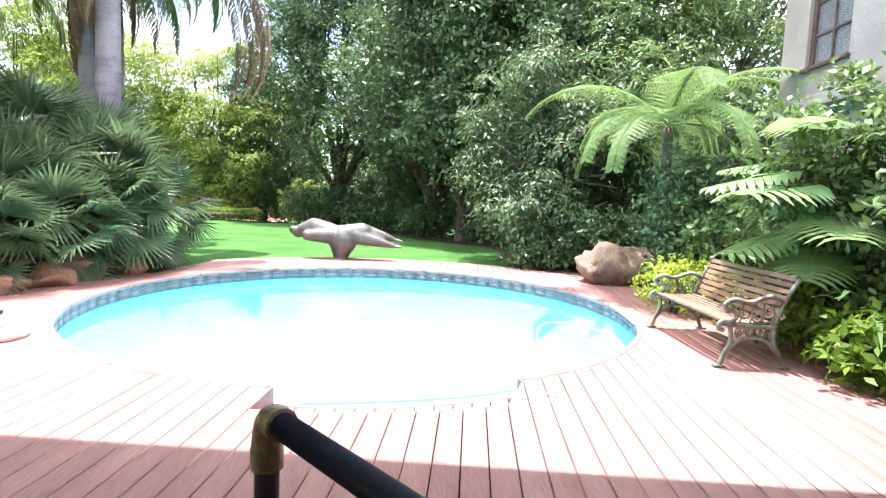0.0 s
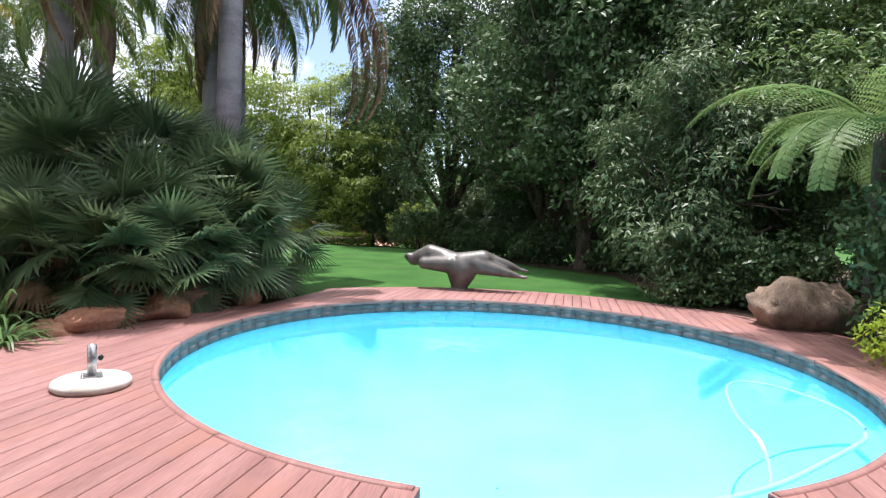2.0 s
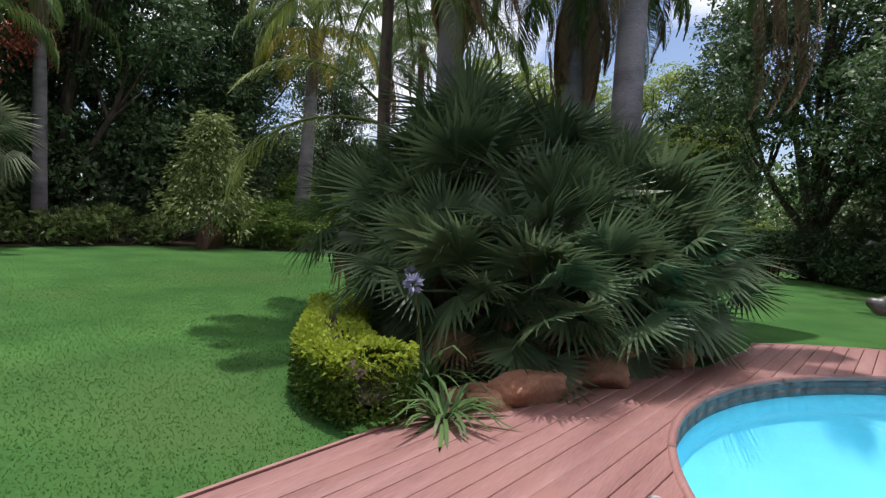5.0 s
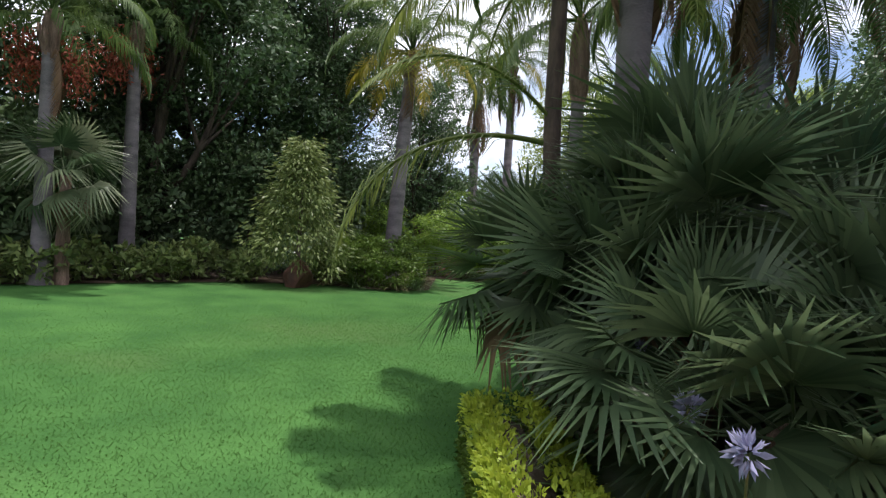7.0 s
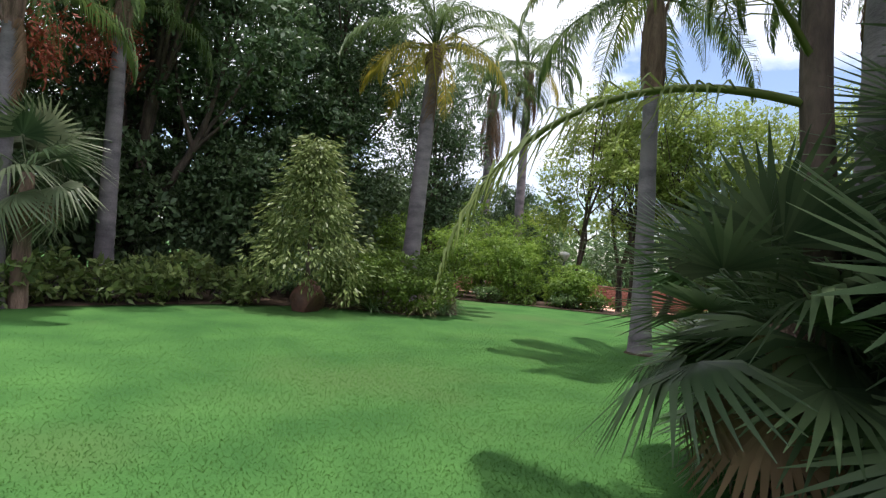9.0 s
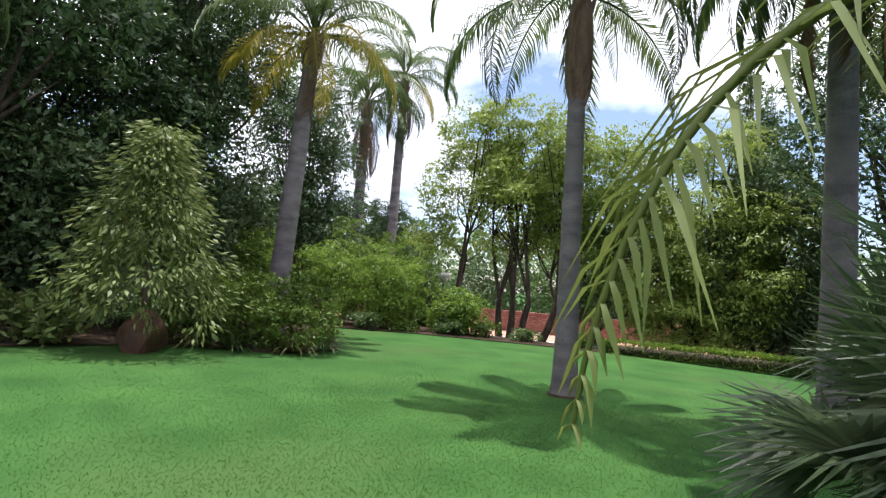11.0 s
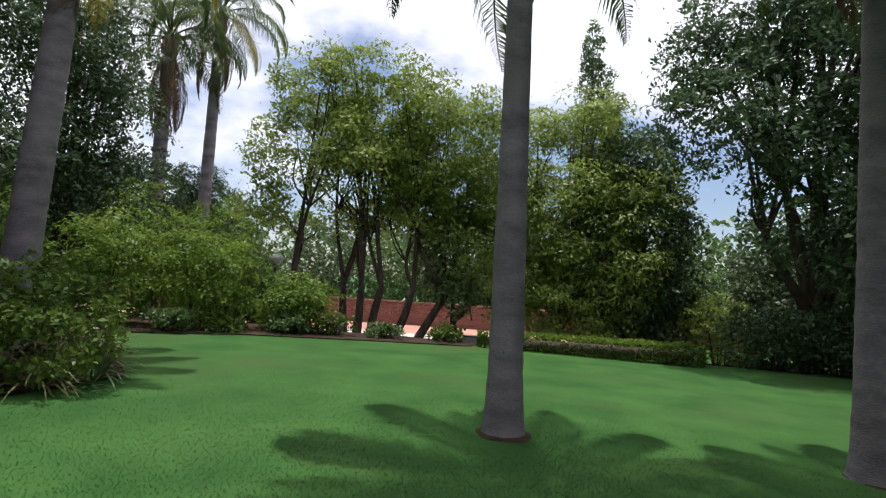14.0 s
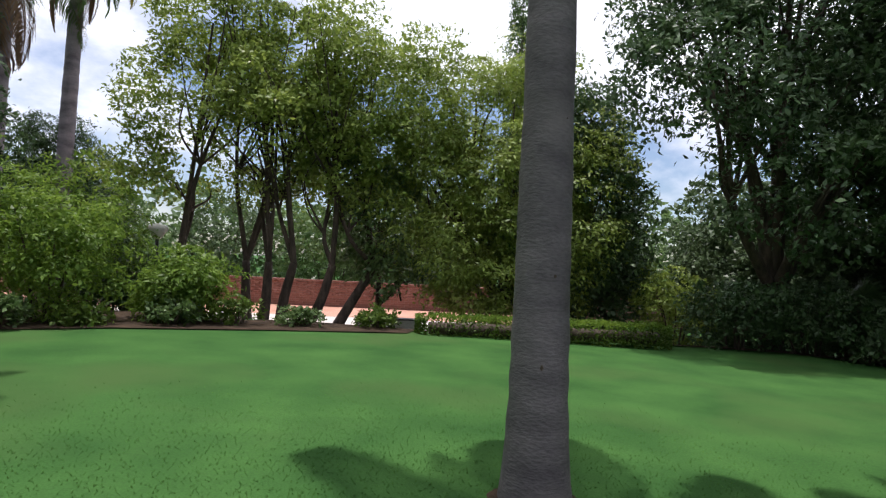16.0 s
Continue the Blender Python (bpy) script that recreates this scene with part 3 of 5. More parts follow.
# ---- plants: makers ----


def bark_tube(points, radii, sides=10, rough=0.0, rng=RNG):
    V, F = sweep(points, radii, sides, cap=True)
    if rough:
        V = V + rng.normal(size=V.shape) * rough
    return V, F


def make_tree(name, x, y, label, leaf, blobs, clumps, per, size, trunk_r=0.2, stems=((0, 0),), fork=0.35, seed=1, droop=0.0, spread=0.34, slim=0.45, lift=0.0, inner=0.25, group="", gaps=0.38):
    """A tree: tapered stems that fork into limbs under each blob of the crown, and a crown of leaf clumps."""
    rng = np.random.default_rng(seed)
    t = thing(name, pose(x, y, ground_z(x, y)), label, "tree", group)
    B = np.array(blobs, dtype=float)
    pieces = []
    for i, (sx, sy) in enumerate(stems):
        low = B[:, 2].min() * fork
        trunk_top = np.array([sx * 1.5, sy * 1.5, max(low, 0.8)])
        base = np.array([sx, sy, -0.15])
        mid = (base + trunk_top) / 2 + rng.normal(size=3) * 0.08
        pieces.append(bark_tube(curve_points([base, mid, trunk_top], 5), np.linspace(trunk_r * 1.25, trunk_r * 0.8, 11), 10))
        order = np.argsort(np.hypot(B[:, 0] - sx, B[:, 1] - sy))
        for j in order[:max(3, len(B) // len(stems) + 1)]:
            c = B[j, :3]
            m1 = trunk_top * 0.55 + c * 0.45 + rng.normal(size=3) * 0.25
            pieces.append(bark_tube(curve_points([trunk_top, m1, c], 5), np.linspace(trunk_r * 0.6, 0.03, 11), 7))
            for _ in range(4):
                tip = c + unit(rng.normal(size=3)) * B[j, 3:] * 0.9
                pieces.append(bark_tube(curve_points([m1, (m1 + tip) / 2 + rng.normal(size=3) * 0.2, tip], 4), np.linspace(trunk_r * 0.28, 0.012, 9), 5, rng=rng))
    quads = [(v, f) for v, f in pieces if len(f)]
    V, F = join(quads)
    solid("trunk", V, F, BARK, t, "dark brown bark", smooth=True)
    V, F = crown(blobs, int(clumps * 1.2), per, size, rng, spread, droop, inner, slim, gaps)
    if lift:
        V[:, 2] = np.maximum(V[:, 2], lift)
    solid("crown", V, F, leaf, t)
    return t


def make_shrub(name, x, y, label, leaf, rx, ry, h, clumps, per, size, seed=1, droop=0.0, spread=0.14, slim=0.5, group="", lumps=5):
    """A shrub: several stems and a dense uneven crown down to the ground."""
    rng = np.random.default_rng(seed)
    t = thing(name, pose(x, y, ground_z(x, y), 0, 0, seed * 47 % 360 if rx == ry else 0), label, "shrub", group)
    blobs = [(0, 0, h * 0.45, rx * 0.85, ry * 0.85, h * 0.5)]
    for i in range(lumps):
        a = 2 * math.pi * i / lumps + rng.uniform(-0.4, 0.4)
        s = rng.uniform(0.35, 0.5)
        blobs.append((math.cos(a) * rx * (1 - s), math.sin(a) * ry * (1 - s), h * rng.uniform(0.35, 0.65), rx * s, ry * s, h * rng.uniform(0.3, 0.42)))
    pieces = []
    for b in blobs:
        tip = np.array([b[0], b[1], b[2] + b[5] * 0.5])
        pieces.append(bark_tube(curve_points([(b[0] * 0.3, b[1] * 0.3, -0.05), tip * 0.5 + rng.normal(size=3) * 0.05, tip], 4), np.linspace(0.035, 0.008, 9), 5))
    V, F = join(pieces)
    solid("stem", V, F, BARK, t, smooth=True)
    V, F = crown(blobs, clumps, per, size, rng, spread, droop, 0.35, slim)
    V[:, 2] = np.maximum(V[:, 2], 0.0)
    solid("crown", V, F, leaf, t)
    return t


def frond_mesh(name, mat, length, arch, droop, leaflets, leaf_len, seed, hang=0.35, width=0.03, ragged=0.15, rachis=True):
    """A feather frond in its own space: it leaves the origin along +x and arches down; leaflets in two rows hang from it."""
    rng = np.random.default_rng(seed)
    s = np.linspace(0, 1, 22)
    ang = arch - droop * s ** 1.25
    step = length / 21
    X = np.concatenate([[0], np.cumsum(np.cos(ang[:-1]) * step)])
    Z = np.concatenate([[0], np.cumsum(np.sin(ang[:-1]) * step)])
    line = np.stack([X, np.zeros_like(X), Z], axis=1)
    parts = [sweep(line, np.linspace(0.03, 0.006, 22), 4, cap=False)] if rachis else []
    q = np.linspace(0.16, 0.995, leaflets)
    idx = q * 21
    i0 = np.minimum(idx.astype(int), 20)
    P = line[i0] + (line[i0 + 1] - line[i0]) * (idx - i0)[:, None]
    T = unit(line[i0 + 1] - line[i0])
    for side in (-1, 1):
        n = len(P)
        size = leaf_len * np.sin(np.clip(q * 1.02, 0, 1) * math.pi * 0.86 + 0.32) * rng.uniform(1 - ragged, 1 + ragged, n)
        out = unit(T * 0.75 + np.array([0, side * 1.0, 0]) + np.array([0, 0, 1.0]) * rng.normal(0, 0.22, n)[:, None])
        down = unit(out + np.array([0, 0, -hang * 2.2]) + rng.normal(size=(n, 3)) * 0.12)
        a = P
        b = a + out * size[:, None] * 0.45
        c = b + down * size[:, None] * 0.6
        w = unit(np.cross(out, [0, 0, 1.0])) * width
        V = np.stack([a - w * 0.3, a + w * 0.3, b - w * 0.5, b + w * 0.5, c - w * 0.05, c + w * 0.05], axis=1).reshape(-1, 3)
        base = np.arange(n)[:, None] * 6
        F = np.concatenate([base + np.array([0, 1, 3, 2]), base + np.array([2, 3, 5, 4])])
        parts.append((V, F))
    V, F = join(parts)
    ob = solid(name, V, F, mat)
    return ob


def fan_mesh(name, mat, radius, segments, seed, spread=200, cup=0.25, stalk=0.5, droop=0.2):
    """A fan leaf in its own space: a stalk along +x, then stiff pointed segments spread from its end."""
    rng = np.random.default_rng(seed)
    parts = [sweep([(0, 0, 0), (stalk * 0.5, 0, 0.02), (stalk, 0, 0)], [0.012, 0.01, 0.009], 4, cap=False)]
    a = np.radians(np.linspace(-spread / 2, spread / 2, segments))
    L = radius * (0.72 + 0.28 * np.cos(a * 0.75)) * rng.uniform(0.9, 1.06, segments)
    D = np.stack([np.cos(a), np.sin(a), np.full(segments, cup) - 0.25 * np.abs(np.sin(a))], axis=1)
    D = unit(D)
    S = unit(np.cross(D, [0, 0, 1.0]))
    O = np.array([stalk, 0, 0])
    w0 = radius * 0.085
    base, mid, tip = O + D * radius * 0.04, O + D * L[:, None] * 0.5, O + D * L[:, None]
    tip[:, 2] -= droop * L * rng.uniform(0.6, 1.4, segments)
    V = np.stack([base - S * 0.006, base + S * 0.006, mid + S * w0 * 0.4, mid - S * w0 * 0.4, tip + S * 0.002, tip - S * 0.002], axis=1).reshape(-1, 3)
    b = np.arange(segments)[:, None] * 6
    parts.append((V, np.concatenate([b + np.array([0, 1, 2, 3]), b + np.array([3, 2, 4, 5])])))
    V, F = join(parts)
    return solid(name, V, F, mat)


def remove(ob):
    bpy.data.objects.remove(ob)


# frond kinds, kept as meshes
FROND_A = frond_mesh("frond", LEAF_PALM, 3.5, 1.0, 2.5, 76, 0.66, 1, 0.5)
FROND_B = frond_mesh("frond", LEAF_PALM, 3.5, 0.65, 2.5, 76, 0.66, 2, 0.8)
FROND_C = frond_mesh("frond", LEAF_PALM, 3.3, 0.3, 2.0, 72, 0.66, 3, 1.0)
FROND_Y = frond_mesh("frond", LEAF_PALM_YELLOW, 2.9, 0.35, 2.0, 58, 0.6, 4, 0.6)
FROND_D = frond_mesh("dry_frond", LEAF_DEAD, 2.7, -0.75, 0.8, 54, 0.6, 5, 1.3)


FROND_H = frond_mesh("dry_frond", LEAF_DEAD, 6.2, 0.2, 2.5, 170, 0.5, 6, 1.6)


def queen_palm(x, y, tall, r, label, lean=(0.0, 0.0), fronds=16, yellow=0, dry=2, seed=1, scale=1.0, husk=False, turn0=0.0, group="queen palms", fruit=False, trailing=(), bare=(0, 0), shaft=1.0):
    """A feather palm: a ringed trunk, a husky crown shaft, arching fronds, some of them yellow or dry and hanging."""
    rng = np.random.default_rng(seed)
    z0 = ground_z(x, y)
    t = thing("palm_tree", pose(x, y, z0), label, "palm tree", group)
    n = max(24, int(tall / 0.13))
    s = np.linspace(0, 1, n)
    line = np.stack([lean[0] * tall * s, lean[1] * tall * s, s * (tall + 0.1) - 0.1], axis=1)
    rad = r * (1.0 - 0.28 * s) * (1 + 0.38 * np.exp(-s * tall / 0.35)) * (1 + 0.009 * np.where(np.arange(n) % 2, 1, -1)) + rng.normal(0, r * 0.012, n)
    V, F = sweep(line, rad, 18)
    solid("trunk", V, F, PALM_BARK, t, "ringed grey trunk", smooth=True)
    top = line[-1]
    sh = np.linspace(0, 1, 9)
    V, F = sweep(top + np.stack([lean[0] * sh, lean[1] * sh, sh * shaft - 0.05], axis=1), r * 0.72 * (1.0 + 0.5 * np.sin(sh * math.pi) ** 0.6 * (1.7 if shaft > 1.5 else 1.0) - 0.4 * sh), 14)
    solid("crown_shaft", V, F, PALM_HUSK, t, "brown husky leaf bases", smooth=True)
    for i in range(int(9 * shaft)):
        a = 2.4 * i + rng.uniform(-0.3, 0.3)
        up = (shaft - 0.4) * ((i * 0.618) % 1.0)
        bs = [top + np.array([math.cos(a), math.sin(a), 0]) * r * q + np.array([0, 0, up + zz]) for q, zz in ((0.7, -0.15), (1.02, 0.12), (1.22, 0.42))]
        V, F = sweep(bs, [0.035, 0.05, 0.02], 6, 0.5)
        solid("leaf_stub", V, F, PALM_HUSK, t)
    if husk:
        for i in range(30):
            a, zz = rng.uniform(0, 2 * math.pi), rng.uniform(-2.8, 0.0)
            p = top + np.array([math.cos(a) * r * 0.85, math.sin(a) * r * 0.85, zz])
            d = np.array([math.cos(a) * 0.12, math.sin(a) * 0.12, -0.7 * rng.uniform(0.6, 1.2)])
            V, F = sweep([p, p + d * 0.5 + np.array([math.cos(a), math.sin(a), 0]) * 0.07, p + d], [0.05, 0.06, 0.015], 6, 0.4)
            solid("dry_skirt", V, F, PALM_HUSK, t)
    heart = top + np.array([lean[0] * shaft, lean[1] * shaft, shaft - 0.2])
    for i in range(fronds):
        a = turn0 + 360 * (i * 0.382)
        q = i / fronds
        if bare[0] < a % 360 < bare[1]:
            continue
        mesh = (FROND_A, FROND_B, FROND_C)[min(2, int(q * 3))]
        if i >= fronds - yellow:
            mesh = FROND_Y
        k = scale * rng.uniform(0.9, 1.1)
        m = pose(*heart, rng.uniform(-12, 12), -28 + 50 * q + rng.uniform(-6, 6), a) @ Matrix.Diagonal((k, k, k, 1))
        again(mesh, m, t)
    for i in range(dry):
        a = turn0 + 40 + 137 * i
        k = scale * rng.uniform(0.85, 1.1)
        again(FROND_D, pose(*(heart - Vector((0, 0, 0.3))), 0, 20 + rng.uniform(-5, 12), a) @ Matrix.Diagonal((k, k, k, 1)), t)
    for a in trailing:
        again(FROND_H, pose(*heart, 0, 0, a), t)
    if fruit:
        for i in range(2):
            a = turn0 / 57 + 1.2 + 2.4 * i
            c = heart + Vector((math.cos(a) * 0.55, math.sin(a) * 0.55, -1.0))
            P = np.array(c) + rng.normal(size=(420, 3)) * np.array([0.2, 0.2, 0.38])
            D = unit(rng.normal(size=(420, 3)) + np.array([0, 0, -1.0]))
            V, F = leaves(P, D, unit(rng.normal(size=(420, 3))), np.full(420, 0.16), np.full(420, 0.05))
            tagged(solid("fruit_bunch", V, F, SEED, t, "hanging orange fruit"), kind="stuff")
    return t


FANS = [fan_mesh("fan_leaf", LEAF_FAN, 0.66, 26, 11, 200, 0.2, 0.55, 0.10), fan_mesh("fan_leaf", LEAF_FAN, 0.58, 25, 12, 215, 0.35, 0.6, 0.18),
        fan_mesh("fan_leaf", LEAF_FAN, 0.72, 27, 13, 180, 0.1, 0.5, 0.28)]
DRY_FAN = fan_mesh("dry_fan_leaf", LEAF_DEAD, 0.6, 22, 17, 170, 0.1, 0.5, 0.5)
PALE_FANS = [fan_mesh("fan_leaf", LEAF_PALE_FAN, 0.75, 26, 14, 190, 0.1, 0.6, 0.55), fan_mesh("fan_leaf", LEAF_PALE_FAN, 0.7, 24, 15, 200, 0.2, 0.65, 0.7), fan_mesh("fan_leaf", LEAF_FAN, 0.7, 26, 16, 200, 0.2, 0.6, 0.3)]


def fan_palm(x, y, heads, label, seed=1, group="", size=1.0, category="palm", fans=FANS):
    """A clumping fan palm: short fibrous stems, each with a ball of stiff fan leaves. heads: dx, dy, height, reach, leaves."""
    rng = np.random.default_rng(seed)
    t = thing("fan_palm", pose(x, y, ground_z(x, y)), label, category, group)
    for dx, dy, h, reach, count in heads:
        V, F = sweep(curve_points([(dx * 0.35, dy * 0.35, -0.1), (dx * 0.7, dy * 0.7, h * 0.5), (dx, dy, h)], 6), np.linspace(0.16, 0.11, 13) * (1 + 0.1 * (np.arange(13) % 2)), 10)
        solid("stem", V, F, PALM_HUSK, t, "fibrous brown stem")
        count = int(count * 0.78)
        for i in range(count):
            q = (i + 0.5) / count
            a = i * 137.5 + rng.uniform(-14, 14)
            el = 78 - 128 * q + rng.uniform(-9, 9)
            k = reach / 1.15 * rng.uniform(0.85, 1.12) * size
            m = pose(dx, dy, h, 0, -el, a) @ pose(0, 0, 0, rng.uniform(-40, 40), rng.uniform(-12, 30), 0) @ Matrix.Diagonal((k, k, k, 1))
            again(DRY_FAN if el < -34 and i % 2 else fans[i % 3], m, t)
    return t


def strap_clump(x, y, label, leaf, n=40, length=0.6, seed=1, name="agapanthus", flowers=0, width=0.035, category="plant", group="", z=None):
    """A clump of arching strap leaves, with ball flowers on bare stalks."""
    rng = np.random.default_rng(seed)
    t = thing(name, pose(x, y, ground_z(x, y) + 0.02 if z is None else z), label, category, group)
    parts = []
    for i in range(n):
        a, tilt = rng.uniform(0, 2 * math.pi), rng.uniform(0.3, 1.35)
        L = length * rng.uniform(0.7, 1.25)
        d, w = np.array([math.cos(a), math.sin(a), 0]), np.array([-math.sin(a), math.cos(a), 0]) * width
        p0 = d * rng.uniform(0, 0.12)
        pts = []
        p, ang = p0, tilt
        for j in range(5):
            pts.append(p)
            p = p + (d * math.cos(ang) + np.array([0, 0, math.sin(ang)])) * L / 4
            ang -= rng.uniform(0.3, 0.55)
        ws = (0.5, 1.0, 0.95, 0.7, 0.08)
        V = np.array([q + s * k * w * 0.5 for q, k in zip(pts, ws) for s in (-1, 1)])
        V[:, 2] = np.maximum(V[:, 2], 0.01)
        F = np.array([(2 * j, 2 * j + 1, 2 * j + 3, 2 * j + 2) for j in range(4)])
        parts.append((V, F))
    V, F = join(parts)
    solid("leaf_clump", V, F, leaf, t)
    for i in range(flowers):
        a = rng.uniform(0, 2 * math.pi)
        top = np.array([math.cos(a) * 0.3, math.sin(a) * 0.3, rng.uniform(0.85, 1.05)])
        V, F = sweep([(0, 0, 0), top * np.array([0.4, 0.4, 0.55]), top], [0.008, 0.007, 0.006], 5, cap=False)
        stalk = solid("flower_stalk", V, F, STALK, t)
        D = unit(rng.normal(size=(70, 3)))
        V, F = leaves(top + D * 0.03, D, unit(rng.normal(size=(70, 3))), rng.uniform(0.05, 0.09, 70), np.full(70, 0.025))
        solid("flower_head", V, F, FLOWER, stalk, "violet-blue flower ball")
    return t


def hedge(name, points, w, h, leaf, label, n, size, seed=1, category="hedge", tips=None):
    """A clipped hedge along a line: a woody core and a skin of small leaves on its top and sides."""
    rng = np.random.default_rng(seed)
    P = curve_points(points, 8)
    x0, y0 = P[0][:2]
    z0 = min(ground_z(p[0], p[1]) for p in P)
    t = thing(name, pose(x0, y0, z0), label, category)
    Q = P[:, :2] - (x0, y0)
    core = np.column_stack([Q, np.full(len(Q), h * 0.45)])
    V, F = sweep(core, w * 0.30, 8, h / w * 0.9)
    solid("twig_core", V, F, BARK, t)
    i = rng.integers(0, len(Q) - 1, n)
    f = rng.random(n)
    c = Q[i] + (Q[i + 1] - Q[i]) * f[:, None]
    T = unit(Q[i + 1] - Q[i])
    S = np.column_stack([-T[:, 1], T[:, 0]])
    a = rng.uniform(-0.25, math.pi + 0.25, n)
    sq = lambda v: np.sign(v) * np.abs(v) ** 0.45
    r = rng.uniform(0.86, 1.05, n) + 0.06 * np.sin(c[:, 0] * 5) * np.cos(c[:, 1] * 4)
    side, rise = sq(np.cos(a)) * w / 2 * r, h * 0.5 + sq(np.sin(a)) * h * 0.5 * r
    low = rng.random(n) < 0.3
    rise = np.where(low, rng.uniform(0.03, h * 0.6, n), rise)
    pos = np.column_stack([c + S * side[:, None], np.maximum(rise, 0.02)])
    cap = rng.random(n) < 0.16
    first = rng.random(n) < 0.5
    w2 = rng.uniform(-0.5 * math.pi, 0.5 * math.pi, n)
    tip = np.where(first[:, None], Q[0], Q[-1])
    along = np.where(first[:, None], -unit(Q[1] - Q[0]), unit(Q[-1] - Q[-2]))
    across = np.column_stack([-along[:, 1], along[:, 0]])
    dome = np.column_stack([tip + along * (np.cos(w2) * w * 0.36)[:, None] + across * (np.sin(w2) * w * 0.5)[:, None], rng.uniform(0.03, h * 1.02, n)])
    pos = np.where(cap[:, None], dome, pos)
    out = np.column_stack([S * np.cos(a)[:, None], np.sin(a)])
    out = np.where(cap[:, None], np.column_stack([along, np.zeros(n)]), out)
    D = unit(out + rng.normal(size=(n, 3)) * 0.6)
    N = unit(rng.normal(size=(n, 3)) + out + np.array([0, 0, 0.6]))
    L = size * rng.uniform(0.7, 1.3, n)
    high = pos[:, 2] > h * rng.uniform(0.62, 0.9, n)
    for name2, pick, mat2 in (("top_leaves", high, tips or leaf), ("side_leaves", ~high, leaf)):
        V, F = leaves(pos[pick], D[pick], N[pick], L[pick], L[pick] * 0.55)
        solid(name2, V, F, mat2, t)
    return t


def boulder(name, x, y, sx, sy, sz, mat, label, seed=1, rz=0, sink=0.12, cuts=4, group="", crag=0.22, block=1.0):
    """A rock: a ball broken by planes and noise."""
    rng = np.random.default_rng(seed)
    bm = bmesh.new()
    bmesh.ops.create_icosphere(bm, subdivisions=4, radius=1.0)
    planes = [(unit(rng.normal(size=3)), rng.uniform(0.62, 0.9)) for _ in range(9)]
    off = Vector((seed * 3.1, seed * 1.7, 0))
    for v in bm.verts:
        c = np.array(v.co)
        c = np.sign(c) * np.abs(c) ** block
        for nrm, d in planes:
            over = c @ nrm - d
            if over > 0:
                c = c - nrm * over * 0.97
        k = 1 + crag * noise.noise(Vector(c) * 1.6 + off) + crag * 0.5 * abs(noise.noise(Vector((c[0] * 5, c[1] * 5, c[2] * 1.8)) + off)) + crag * 0.2 * noise.noise(Vector(c) * 12 + off)
        v.co = Vector((c[0] * sx * k, c[1] * sy * k, c[2] * sz * k))
    ob = part(name, bm, mat, None, "", smooth=True)
    ob.matrix_basis = pose(x, y, ground_z(x, y) + sz * 0.75 - sink, 0, 0, rz)
    return tagged(ob, label, "rock", group)

# ---- by the pool: furniture and small things ----


def spiral(cx, cz, r0, r1, a0, a1, n=16):
    return [(0, cx + (r0 + (r1 - r0) * i / n) * math.cos(a0 + (a1 - a0) * i / n), cz + (r0 + (r1 - r0) * i / n) * math.sin(a0 + (a1 - a0) * i / n)) for i in range(n + 1)]


